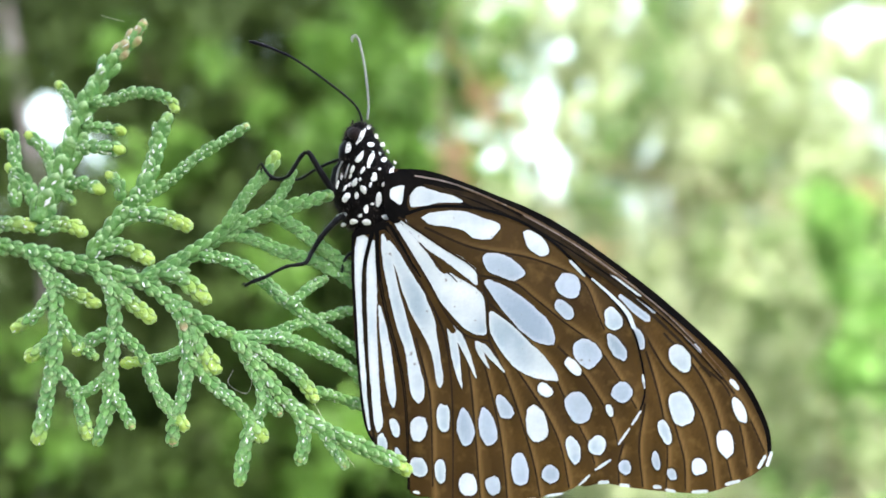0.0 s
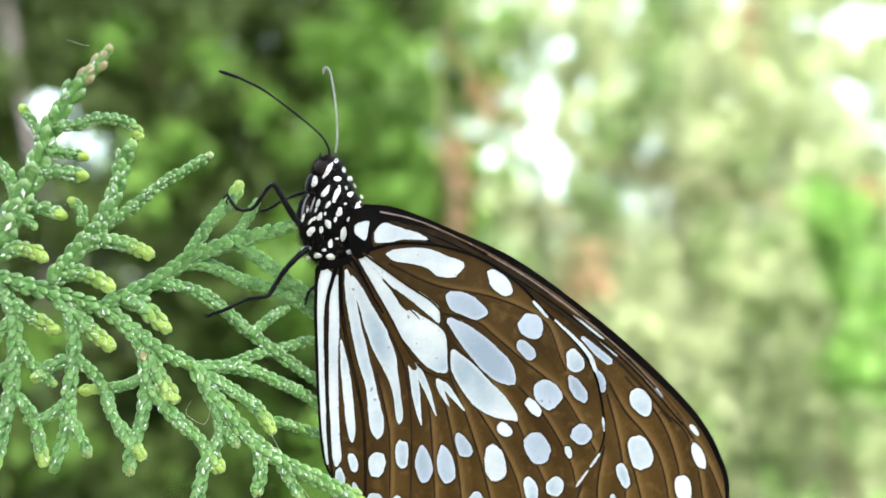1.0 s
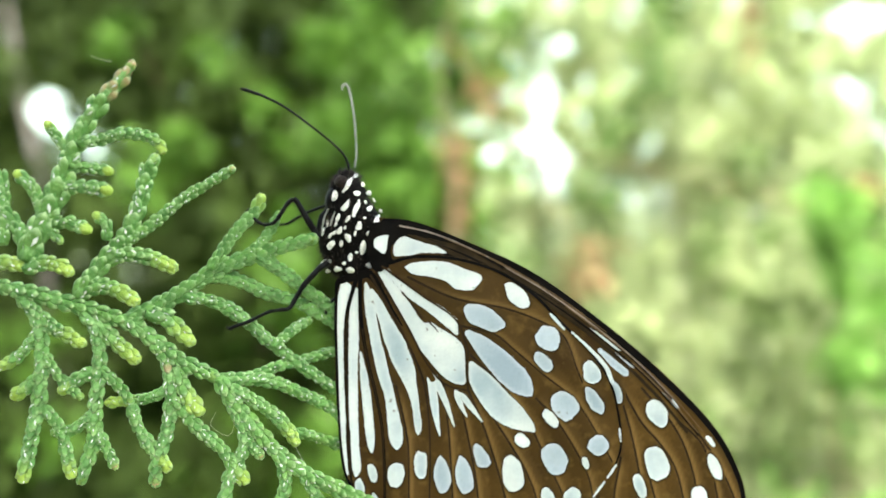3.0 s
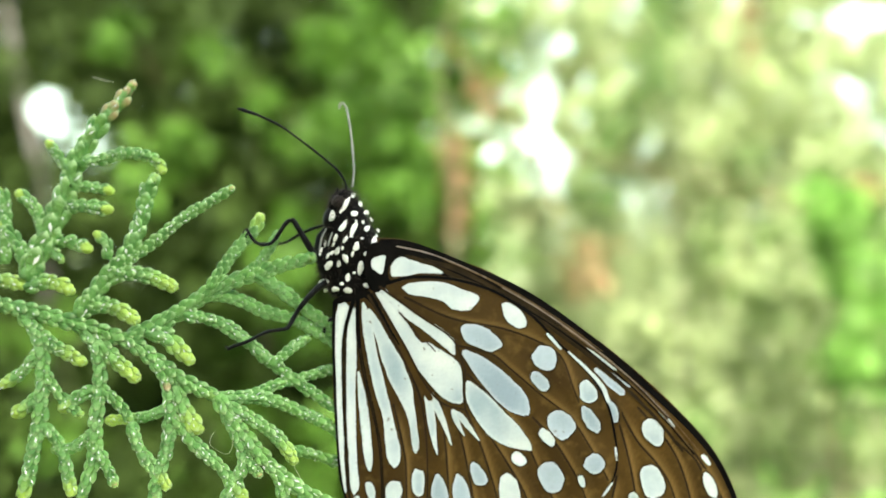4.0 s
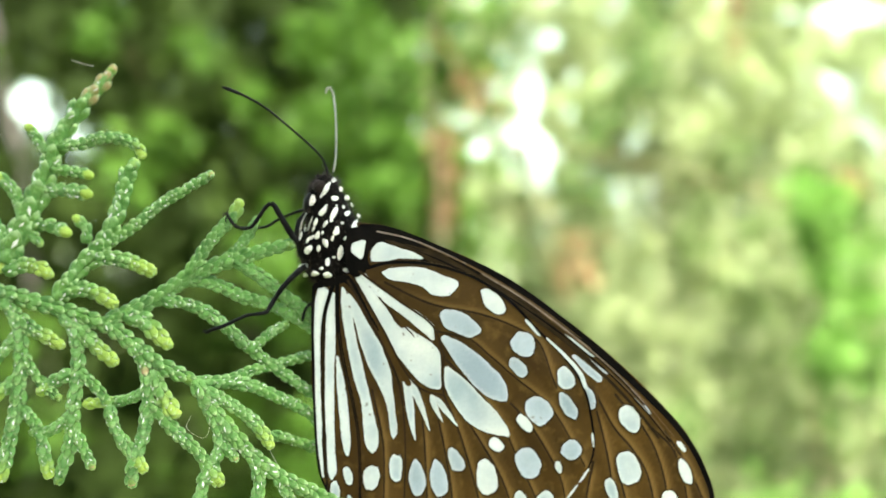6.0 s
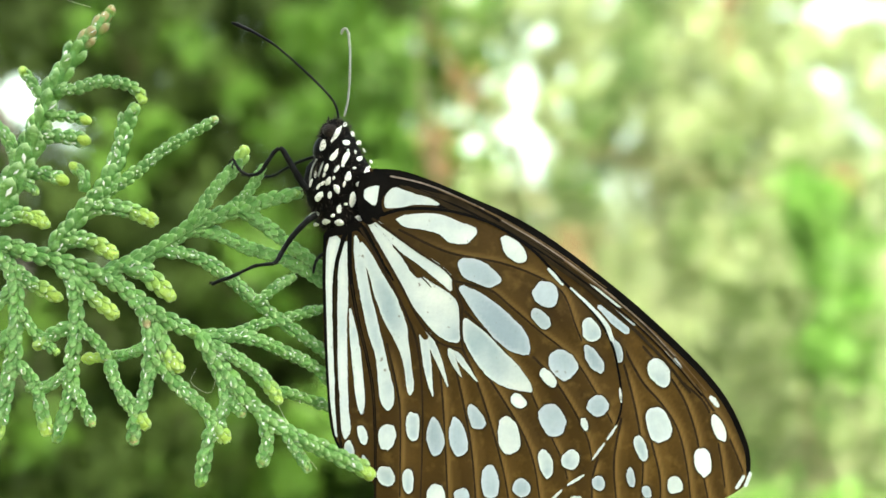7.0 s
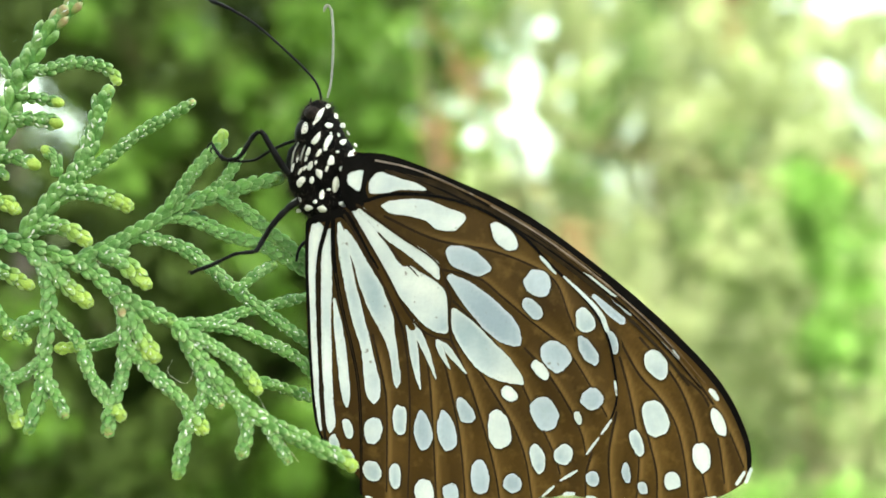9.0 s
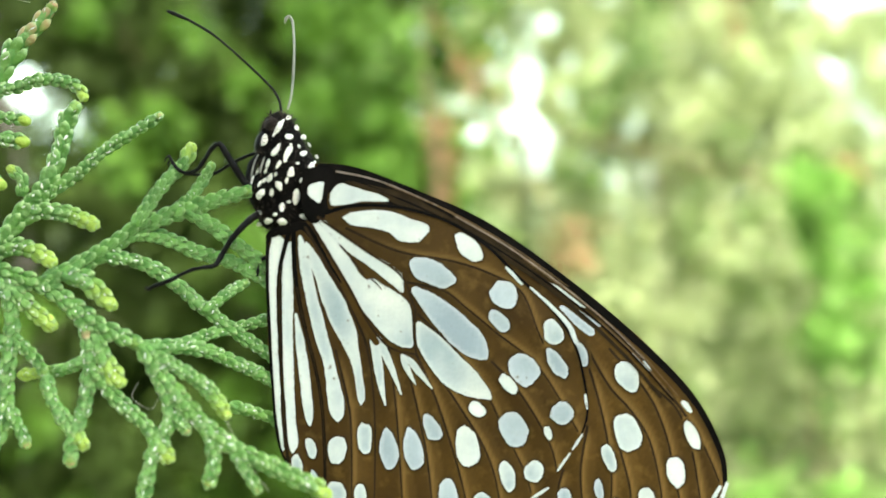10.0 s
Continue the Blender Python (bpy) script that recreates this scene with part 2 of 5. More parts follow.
def pale_material(name, inner_a, inner_b, border):
    """Pale wing scales: bluish and cloudy within, whiter along the border, with a few dark stray scales."""
    m, nodes, links, b = material(name, 0.5)
    c = mix(nodes, links, grain(nodes, links, 95.0, 5.0, 0.38, 0.60), inner_a, inner_b)
    at_ = nodes.new("ShaderNodeAttribute")
    at_.attribute_name = "border"
    c = mix(nodes, links, at_.outputs["Fac"], c, border)
    fine = grain(nodes, links, 3000.0, 4.0, 0.3, 0.7)
    dust = nodes.new("ShaderNodeMath")
    dust.operation = "MULTIPLY"
    dust.inputs[1].default_value = 0.13
    links.new(fine, dust.inputs[0])
    c = mix(nodes, links, dust.outputs[0], c, tuple(0.6 * v for v in inner_a))
    c = mix(nodes, links, grain(nodes, links, 1500.0, 2.0, 0.70, 0.78), c, (0.25, 0.26, 0.24))
    links.new(c, b.inputs["Base Color"])
    b.inputs["Specular IOR Level"].default_value = 0.4
    bump(nodes, links, b, fine, 0.25, 2e-5)
    t = nodes.new("ShaderNodeBsdfTranslucent")
    links.new(c, t.inputs["Color"])
    k = nodes.new("ShaderNodeMixShader")
    k.inputs["Fac"].default_value = 0.10
    links.new(b.outputs[0], k.inputs[1])
    links.new(t.outputs[0], k.inputs[2])
    links.new(k.outputs[0], nodes["Material Output"].inputs["Surface"])
    return m


WING_BROWN = wing_material()
WING_DARK = two_tone("wing_dark", (0.0028, 0.0027, 0.0025), (0.0065, 0.0055, 0.0048), 500.0, 4000.0, 0.5, 0.25, 2e-5, 0.04)
# pale colour for highlights painted along the leading edge
WING_PAINTED_GLINT = two_tone("wing_painted_glint", (0.20, 0.16, 0.13), (0.34, 0.29, 0.25), 500.0, 4000.0, 0.4, 0.2, 2e-5, 0.3)
WING_SMOKE = two_tone("wing_smoke", (0.014, 0.009, 0.003), (0.030, 0.019, 0.006), 500.0, 4000.0, 0.55, 0.2, 2e-5, 0.1)
WING_VEIN = two_tone("wing_vein", (0.016, 0.0095, 0.0035), (0.034, 0.020, 0.008), 500.0, 4000.0, 0.55, 0.2, 2e-5, 0.12)
# tan colour for the weaker painted sheen there
WING_TAN_SHEEN = two_tone("wing_tan_sheen", (0.085, 0.048, 0.012), (0.125, 0.074, 0.022), 500.0, 3000.0, 0.55, 0.2, 2e-5)
WING_WHITE = pale_material("wing_white", (0.38, 0.49, 0.54), (0.80, 0.87, 0.82), (0.66, 0.74, 0.73))
WING_BLUE = pale_material("wing_blue", (0.31, 0.40, 0.47), (0.48, 0.58, 0.64), (0.54, 0.62, 0.66))
BODY_BLACK = two_tone("body_black", (0.0025, 0.0025, 0.0025), (0.007, 0.006, 0.005), 900.0, 6000.0, 0.75, 0.6, 8e-5, 0.04)
BODY_WHITE = two_tone("body_white", (0.80, 0.82, 0.76), (0.86, 0.87, 0.82), 900.0, 6000.0, 0.7, 0.5, 5e-5, 0.3)
EYE_BROWN = two_tone("eye_brown", (0.010, 0.007, 0.006), (0.040, 0.029, 0.024), 2500.0, 9000.0, 0.6, 0.6, 6e-5, 0.12)
LEG_BLACK = two_tone("leg_black", (0.003, 0.003, 0.0035), (0.010, 0.011, 0.012), 1200.0, 6000.0, 0.42, 0.6, 5e-5, 0.10)
FEELER_GREY = two_tone("feeler_grey", (0.20, 0.21, 0.19), (0.34, 0.35, 0.32), 1500.0, 6000.0, 0.5, 0.3, 2e-5)
SCALE_LEAF = scale_leaf_material()
# white for the waxy bloom and for glints painted on the leaves
WAX = two_tone("wax_glint", (0.80, 0.86, 0.80), (0.9, 0.93, 0.88), 2000.0, 8000.0, 0.25, 0.2, 1e-5, 0.6)
SILK = two_tone("silk", (0.55, 0.55, 0.48), (0.65, 0.65, 0.58), 500.0, 4000.0, 0.4, 0.1, 1e-5)
# leaf colours also carry the thicket's light and shade, dark conifers to pale shrubs
CONIFER = foliage_material("shade_toned_conifer_foliage", (0.017, 0.032, 0.0045), (0.054, 0.092, 0.012), 0.25, 0.75)
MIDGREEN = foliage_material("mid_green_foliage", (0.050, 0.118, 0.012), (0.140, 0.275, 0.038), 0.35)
PALE = foliage_material("sun_toned_pale_foliage", (0.44, 0.53, 0.25), (0.60, 0.67, 0.40), 0.45)
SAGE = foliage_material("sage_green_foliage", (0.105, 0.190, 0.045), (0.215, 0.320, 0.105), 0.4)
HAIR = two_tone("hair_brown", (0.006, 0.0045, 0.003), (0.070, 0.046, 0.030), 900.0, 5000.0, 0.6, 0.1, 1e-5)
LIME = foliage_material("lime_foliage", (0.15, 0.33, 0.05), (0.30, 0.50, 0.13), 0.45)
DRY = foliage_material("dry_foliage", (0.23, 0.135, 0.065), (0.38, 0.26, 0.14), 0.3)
PALE_BARK = two_tone("pale_bark", (0.15, 0.12, 0.075), (0.24, 0.19, 0.12), 12.0, 90.0, 0.85, 0.8, 0.01, 0.2, 0, (1, 1, 0.25))
RUST_BARK = two_tone("rust_bark", (0.16, 0.075, 0.035), (0.26, 0.14, 0.07), 12.0, 90.0, 0.85, 0.8, 0.01, 0.2, 0, (1, 1, 0.25))
WHITE_BARK = two_tone("white_bark", (0.42, 0.38, 0.32), (0.58, 0.54, 0.46), 12.0, 90.0, 0.85, 0.8, 0.01, 0.2, 0, (1, 1, 0.25))
DARK_BARK = two_tone("dark_bark", (0.030, 0.026, 0.016), (0.060, 0.050, 0.032), 12.0, 90.0, 0.9, 0.8, 0.01, 0.1, 0, (1, 1, 0.25))
GREY_BARK = two_tone("grey_bark", (0.12, 0.11, 0.10), (0.20, 0.185, 0.17), 12.0, 90.0, 0.9, 0.8, 0.01, 0.1, 0, (1, 1, 0.25))
BARK = two_tone("bark", (0.13, 0.085, 0.05), (0.24, 0.17, 0.11), 12.0, 90.0, 0.85, 0.8, 0.01, 0.2, 0, (1, 1, 0.25))


def glowing_distance_material():
    """A surface that glows by itself in place of far sunlit trees under a bright white haze, seen between the shrubs.
    """
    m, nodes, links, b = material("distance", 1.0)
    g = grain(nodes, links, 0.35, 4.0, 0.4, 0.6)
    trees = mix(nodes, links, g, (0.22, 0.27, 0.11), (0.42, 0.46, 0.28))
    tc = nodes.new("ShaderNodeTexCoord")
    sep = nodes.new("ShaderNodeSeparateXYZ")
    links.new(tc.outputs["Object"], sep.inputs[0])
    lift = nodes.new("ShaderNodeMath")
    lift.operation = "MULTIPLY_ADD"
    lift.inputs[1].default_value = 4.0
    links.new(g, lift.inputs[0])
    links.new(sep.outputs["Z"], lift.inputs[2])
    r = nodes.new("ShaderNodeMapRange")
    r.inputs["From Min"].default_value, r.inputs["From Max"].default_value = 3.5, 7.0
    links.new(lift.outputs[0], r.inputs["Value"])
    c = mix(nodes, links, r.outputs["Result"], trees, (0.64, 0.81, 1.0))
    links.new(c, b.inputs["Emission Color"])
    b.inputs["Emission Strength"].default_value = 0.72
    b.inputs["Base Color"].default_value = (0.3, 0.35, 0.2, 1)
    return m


GLOWING_DISTANCE = glowing_distance_material()
SOIL = two_tone("soil", (0.045, 0.052, 0.02), (0.08, 0.075, 0.04), 0.8, 9.0, 0.95, 0.8, 0.03, 0.1)


# ---- building helpers ----
def mesh_of(name, verts, faces, mats, slots=None, smooth=True):
    me = bpy.data.meshes.new(name)
    me.from_pydata([tuple(v) for v in verts], [], faces)
    for m in mats:
        me.materials.append(m)
    if slots is not None:
        me.polygons.foreach_set("material_index", slots)
    me.polygons.foreach_set("use_smooth", [smooth] * len(me.polygons))
    me.update()
    return me


def part(name, me, parent, label=""):
    ob = new(name, me)
    ob.parent = parent
    return tagged(ob, label)


def thing(name, matrix, label, category, group="", kind=""):
    ob = new(name)
    ob.empty_display_size = 0.01
    ob.matrix_world = matrix
    return tagged(ob, label, category, group, kind)


def plane_point(u, v, y=0.0):
    """Drawing units, and millimetres behind the wing plane, to metres round the middle of the view."""
    k = UNIT * (1 + y / 1000 / REACH)
    return Vector(((u - 784) * k, y / 1000, (441 - v) * k))


def spline(knots, steps=6):
    """A smooth line through knots of any dimension."""
    p = np.array(knots, float)
    p = np.vstack([2 * p[0] - p[1], p, 2 * p[-1] - p[-2]])
    out = []
    for i in range(1, len(p) - 2):
        for s in np.linspace(0, 1, steps, endpoint=False):
            a, b, c, d = p[i - 1:i + 3]
            out.append(0.5 * (2 * b + (c - a) * s + (2 * a - 5 * b + 4 * c - d) * s * s + (3 * b - a - 3 * c + d) * s ** 3))
    out.append(p[-2])
    return np.array(out)


def tube(points, radii, sides=7):
    """Rings round a line; closed ends. Returns vertices and faces."""
    verts, faces = [], []
    side = None
    n = len(points)
    for i in range(n):
        d = (points[min(i + 1, n - 1)] - points[max(i - 1, 0)])
        d = d.normalized() if d.length > 1e-12 else Vector((0, 0, 1))
        if side is None:
            side = d.orthogonal().normalized()
        side = (side - d * side.dot(d)).normalized()
        other = d.cross(side)
        for k in range(sides):
            a = 2 * math.pi * k / sides
            verts.append(points[i] + (side * math.cos(a) + other * math.sin(a)) * radii[i])
    for i in range(n - 1):
        for k in range(sides):
            a, b = i * sides + k, i * sides + (k + 1) % sides
            faces.append((a, b, b + sides, a + sides))
    faces.append(tuple(range(sides))[::-1])
    faces.append(tuple(range((n - 1) * sides, n * sides)))
    return verts, faces


def ball(radius, segments=14, rings=9):
    """A sphere's vertices and faces, poles along z."""
    verts, faces = [Vector((0, 0, radius))], []
    for i in range(1, rings):
        a = math.pi * i / rings
        for k in range(segments):
            b = 2 * math.pi * k / segments
            verts.append(Vector((math.sin(a) * math.cos(b), math.sin(a) * math.sin(b), math.cos(a))) * radius)
    verts.append(Vector((0, 0, -radius)))
    for k in range(segments):
        faces.append((0, 1 + k, 1 + (k + 1) % segments))
    for i in range(rings - 2):
        for k in range(segments):
            a, b = 1 + i * segments + k, 1 + i * segments + (k + 1) % segments
            faces.append((a, a + segments, b + segments, b))
    last, base = len(verts) - 1, 1 + (rings - 2) * segments
    for k in range(segments):
        faces.append((last, base + (k + 1) % segments, base + k))
    return verts, faces


def join(pieces):
    verts, faces = [], []
    for v, f in pieces:
        base = len(verts)
        verts += v
        faces += [tuple(i + base for i in face) for face in f]
    return verts, faces


# ---- the butterfly ----
BUTTERFLY_AT = (-9.0, 0.0, 8.0)     # its origin, millimetres round the middle of the view
butterfly = thing("butterfly", at(*BUTTERFLY_AT, 0, 0, 0), "brown butterfly with pale blue-white wing spots on a conifer sprig", "butterfly")
ORIGIN = Vector(BUTTERFLY_AT) / 1000


def wing_depth(u, v):
    """How far the closed wings lie behind their plane, in millimetres: a shallow bow with pleats between the veins,
    flared out round the thorax."""
    bow = 0.35 * math.sin((u - 560) / 260) * math.sin((v - 260) / 300 + 0.6)
    fan = math.atan2(v - 330, u - 610)
    far = math.hypot(u - 610, v - 330)
    under = v - 240 - 0.69 * (u - 640)
    flare = -1.3 * math.exp(-(max(0.0, under) / 230) ** 2) * math.exp(-((u - 640) / 420) ** 2)
    return bow + flare + 0.05 * math.sin(fan * 26) * min(1.0, far / 420) ** 2


def on_wing(u, v, lift):
    return plane_point(u, v, wing_depth(u, v) - lift) - ORIGIN


def outline(knots, steps=7):
    return spline(list(knots) + [knots[0]], steps)[:-1]


def fill(loop, spacing):
    """Triangles inside a closed line, with a grid of points within."""
    pts = [Vector((p[0], p[1])) for p in loop]
    n = len(pts)
    lo, hi = np.min(loop, 0)[:2], np.max(loop, 0)[:2]
    xs, ys = np.array(loop)[:, 0], np.array(loop)[:, 1]
    for gx in np.arange(lo[0] + spacing / 2, hi[0], spacing):
        for gy in np.arange(lo[1] + spacing / 2, hi[1], spacing):
            x2, y2 = np.roll(xs, -1), np.roll(ys, -1)
            cross = ((ys > gy) != (y2 > gy)) & (gx < (x2 - xs) * (gy - ys) / (y2 - ys + 1e-12) + xs)
            if cross.sum() % 2 and np.min(np.hypot(xs - gx, ys - gy)) > 0.35 * spacing:
                pts.append(Vector((gx, gy)))
    v, _, f, *_ = geometry.delaunay_2d_cdt(pts, [(i, (i + 1) % n) for i in range(n)], [], 1, 1e-4)
    return v, [tuple(t) for t in f], n


def nearest_vein(points, veins):
    """For each point how far it lies to the raised side of its nearest vein, how far from it, and how far along."""
    side, best, along = np.full(len(points), 99.0), np.full(len(points), 99.0), np.zeros(len(points))
    for k in veins:
        line = spline(k, 14)
        d = np.gradient(line, axis=0)
        d /= np.linalg.norm(d, axis=1)[:, None] + 1e-9
        for a in range(0, len(points), 2000):
            off = points[a:a + 2000, None, :] - line[None]
            far = np.hypot(off[..., 0], off[..., 1])
            i = far.argmin(1)
            r = np.arange(len(i))
            s_ = (d[i, 1] * off[r, i, 0] - d[i, 0] * off[r, i, 1])
            near = far[r, i] < best[a:a + 2000]
            side[a:a + 2000][near] = s_[near]
            along[a:a + 2000][near] = i[near] / len(line)
            best[a:a + 2000][near] = far[r, i][near]
    return side, best, along


def vein_light_at(points, veins):
    """How strongly the light painted on a vein's raised side shows at each point, 0 to 1."""
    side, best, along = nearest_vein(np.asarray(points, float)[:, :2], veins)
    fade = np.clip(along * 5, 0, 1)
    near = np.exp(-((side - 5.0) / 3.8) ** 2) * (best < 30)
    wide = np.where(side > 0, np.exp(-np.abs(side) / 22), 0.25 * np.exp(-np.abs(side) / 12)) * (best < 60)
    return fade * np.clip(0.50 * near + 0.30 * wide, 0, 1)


def root_dark_at(points):
    """How much darker the brown is towards the wing's root."""
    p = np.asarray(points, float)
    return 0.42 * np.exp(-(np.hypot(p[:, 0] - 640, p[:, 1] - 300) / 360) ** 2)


def give(me, **values):
    for name, v in values.items():
        me.attributes.new(name, "FLOAT", "POINT").data.foreach_set("value", np.asarray(v, np.float32))
    return me


def membrane(name, loop, lift, parent, label, veins, thickness=0.07):
    v, f, n = fill(loop, 5)
    pale = vein_light_at([(p.x, p.y) for p in v], veins)
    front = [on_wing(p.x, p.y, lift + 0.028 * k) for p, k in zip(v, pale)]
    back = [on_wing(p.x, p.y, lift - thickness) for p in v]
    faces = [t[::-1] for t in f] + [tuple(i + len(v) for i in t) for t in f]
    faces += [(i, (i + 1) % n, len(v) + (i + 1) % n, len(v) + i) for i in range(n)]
    return part(name, give(mesh_of(name, front + back, faces, [WING_BROWN]), pale=np.r_[pale, pale], halo=np.tile(root_dark_at([(p.x, p.y) for p in v]), 2)), parent, label)


def ragged_loop(loop, tooth):
    """The closed line in short steps, with the small teeth of the scales along it."""
    loop = np.asarray(loop, float)[:, :2]
    closed = np.vstack([loop, loop[:1]])
    seg = np.r_[0, np.cumsum(np.linalg.norm(np.diff(closed, axis=0), axis=1))]
    at_ = np.linspace(0, seg[-1], max(14, int(seg[-1] / 3.0)), endpoint=False)
    p = np.stack([np.interp(at_, seg, closed[:, 0]), np.interp(at_, seg, closed[:, 1])], 1)
    d = np.roll(p, -1, 0) - np.roll(p, 1, 0)
    nrm = np.stack([d[:, 1], -d[:, 0]], 1)
    nrm /= np.linalg.norm(nrm, axis=1)[:, None] + 1e-9
    if np.sum(p[:, 0] * np.roll(p[:, 1], -1) - p[:, 1] * np.roll(p[:, 0], -1)) < 0:
        nrm = -nrm
    wave = np.array([noise.noise(Vector((a[0] / 5, a[1] / 5, 2.3))) + 0.6 * noise.noise(Vector((a[0] / 2.1, a[1] / 2.1, 7.7))) for a in p])
    return p + nrm * (tooth * wave)[:, None], nrm


def patch(wing, name, loop, lift, mat, rim=2.6, label="", spacing=7, tooth=1.0):
    """A field of pale scales with a toothed edge, a little proud; the brown round it darkens softly towards it."""
    loop, normal = ragged_loop(loop, tooth)
    n = len(loop)
    veins = FORE_VEINS if wing is not None and wing.name.startswith("forewing") else HIND_VEINS
    v, f, _ = fill(loop, spacing)
    verts = [on_wing(p.x, p.y, (lift(p.x) if callable(lift) else lift) + 0.05) for p in v]
    pts = np.array([(p.x, p.y) for p in v])
    border = np.array([np.exp(-(np.min(np.hypot(loop[:, 0] - a, loop[:, 1] - b)) / 4.0) ** 2) for a, b in pts])
    faces, slots = [t[::-1] for t in f], [0] * len(f)
    halo, pale = np.zeros(len(v)), np.zeros(len(v))
    if rim:
        for step, (out, high, dark) in enumerate(((0.0, 0.047, 0.95), (0.45 * rim, 0.036, 0.80), (1.1 * rim, 0.024, 0.35), (2.1 * rim, 0.012, 0.0))):
            ring = loop + normal * out
            base = len(verts)
            pale_ring = vein_light_at(ring, veins)
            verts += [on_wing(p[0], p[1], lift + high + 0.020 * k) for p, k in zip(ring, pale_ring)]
            halo, pale, border = np.r_[halo, np.maximum(dark, root_dark_at(ring))], np.r_[pale, pale_ring], np.r_[border, np.zeros(n)]
            if step:
                faces += [(base - n + i, base - n + (i + 1) % n, base + (i + 1) % n, base + i) for i in range(n)]
                slots += [1] * n
    return part(name, give(mesh_of(name, verts, faces, [mat, WING_BROWN], slots), halo=halo, pale=pale, border=border), wing, label)


def spot(wing, lift, u, v, length, width, angle, mat, swell=0.0, rim=3.0):
    """A rounded, slightly ragged spot; the angle is that of its long side, downwards from the right; swell: how much wider its lower end is."""
    a = radians(angle)
    skew = 2 * noise.noise(Vector((u * 0.31, v * 0.27, 5.1)))
    n = max(26, int((length + width) / 2.4))
    loop = []
    for k in range(n):
        t = 2 * math.pi * k / n
        c, s = math.cos(t), math.sin(t)
        e = 2.2
        r = (abs(c) ** e + abs(s) ** e) ** (-1 / e) * (1 + 0.14 * noise.noise(Vector((u / 3 + 1.3 * c, v / 3 + 1.3 * s, 0.3))) + 0.05 * noise.noise(Vector((u + 3.4 * c, v + 3.4 * s, 0.7))))
        p, q = length / 2 * r * c, width / 2 * r * s * (1 + (swell or 0.16 * skew) * c)
        loop.append((u + p * math.cos(a) - q * math.sin(a), v + p * math.sin(a) + q * math.cos(a)))
    return patch(wing, "spot", loop, lift, mat, rim)


def streak_loop(knots, steps=5):
    line = spline(knots, steps)
    p, w = line[:, :2], np.maximum(line[:, 2], 0.6)
    d = np.gradient(p, axis=0)
    d /= np.linalg.norm(d, axis=1)[:, None] + 1e-9
    nrm = np.stack([-d[:, 1], d[:, 0]], 1)
    ragged = np.array([1 + 0.07 * noise.noise(Vector((a[0] / 14, a[1] / 14, 1.7))) for a in p])
    left, right = p + nrm * (w * ragged)[:, None], p - nrm * (w / ragged)[:, None]
    return np.vstack([p[:1] - d[:1] * w[0] * 0.6, left, p[-1:] + d[-1:] * w[-1] * 0.7, right[::-1]])


def streak(wing, lift, knots, mat, rim=0, name="streak"):
    """A long tapering field: knots of u, v and half its width."""
    return patch(wing, name, streak_loop(knots), lift, mat, rim, tooth=0.2 if name == "leading_edge" else 1.0)


def vein(wing, lift, knots, width, mat, name="vein"):
    """A raised vein, thinner towards the margin."""
    n = len(knots)
    loop = streak_loop([(a, b, width * (1 - 0.5 * i / n)) for i, (a, b) in enumerate(knots)], 6)
    return patch(wing, name, loop, lift + 0.025, mat, 0, tooth=0.3)


FORE, HIND = 0.0, 0.16       # lift of each wing towards the lens, millimetres
fore_line = outline([(636, 236), (700, 243), (780, 273), (870, 309), (980, 373), (1080, 443), (1160, 508), (1230, 572), (1300, 648),
                     (1338, 718), (1354, 772), (1350, 802), (1330, 822), (1292, 842), (1230, 862), (1160, 860), (1090, 852), (1034, 842),
                     (960, 830), (860, 640), (730, 440), (640, 330)])
hind_line = outline([(604, 338), (650, 322), (702, 304), (786, 306), (868, 330), (938, 374), (988, 424), (1050, 484), (1090, 545), (1108, 612),
                     (1113, 668), (1100, 714), (1058, 772), (1004, 826), (968, 853), (905, 870), (868, 884), (800, 902), (742, 886), (706, 868),
                     (662, 858), (650, 818), (600, 778), (573, 720), (562, 620), (555, 500), (551, 420), (553, 362), (578, 348)])
FORE_VEINS = ([(1105, 542), (1148, 618), (1187, 662), (1218, 710), (1236, 778), (1246, 856)], [(1112, 580), (1130, 640), (1146, 710), (1154, 778), (1151, 854)],
              [(1160, 690), (1170, 735), (1186, 798), (1188, 858)], [(1150, 555), (1215, 630), (1249, 706), (1268, 798), (1278, 842)],
              [(1225, 620), (1269, 662), (1293, 730), (1308, 815)], [(1250, 625), (1296, 690), (1322, 740), (1341, 785)],
              [(1112, 690), (1100, 769), (1106, 850)], [(1070, 765), (1061, 800), (1060, 844)])
HIND_VEINS = ([(765, 555), (776, 640), (783, 720), (794, 885)], [(790, 562), (808, 630), (829, 725), (840, 807), (846, 888)], [(814, 567), (848, 645), (878, 735), (897, 805), (908, 866)],
              [(822, 562), (872, 632), (925, 715), (950, 775), (964, 850)], [(816, 496), (884, 561), (930, 622), (968, 700), (1003, 770), (1014, 806)],
              [(945, 578), (985, 620), (1025, 680), (1050, 730), (1060, 772)], [(796, 440), (860, 454), (900, 484), (956, 530), (1020, 580), (1062, 640), (1096, 700)],
              [(690, 346), (782, 386), (880, 404), (950, 428), (998, 458), (1024, 520), (1036, 548)], [(672, 560), (692, 640), (700, 700), (702, 845)])
forewing = membrane("forewing", fore_line, FORE, butterfly, "dark brown forewing with white spots, mostly behind the hindwing", FORE_VEINS)
hindwing = membrane("hindwing", hind_line, HIND, butterfly, "brown hindwing with long pale streaks and rows of spots", HIND_VEINS)
# the two wings of the far side
far_shift = Matrix.Translation((-5 * UNIT, 1.1e-3, 6 * UNIT))
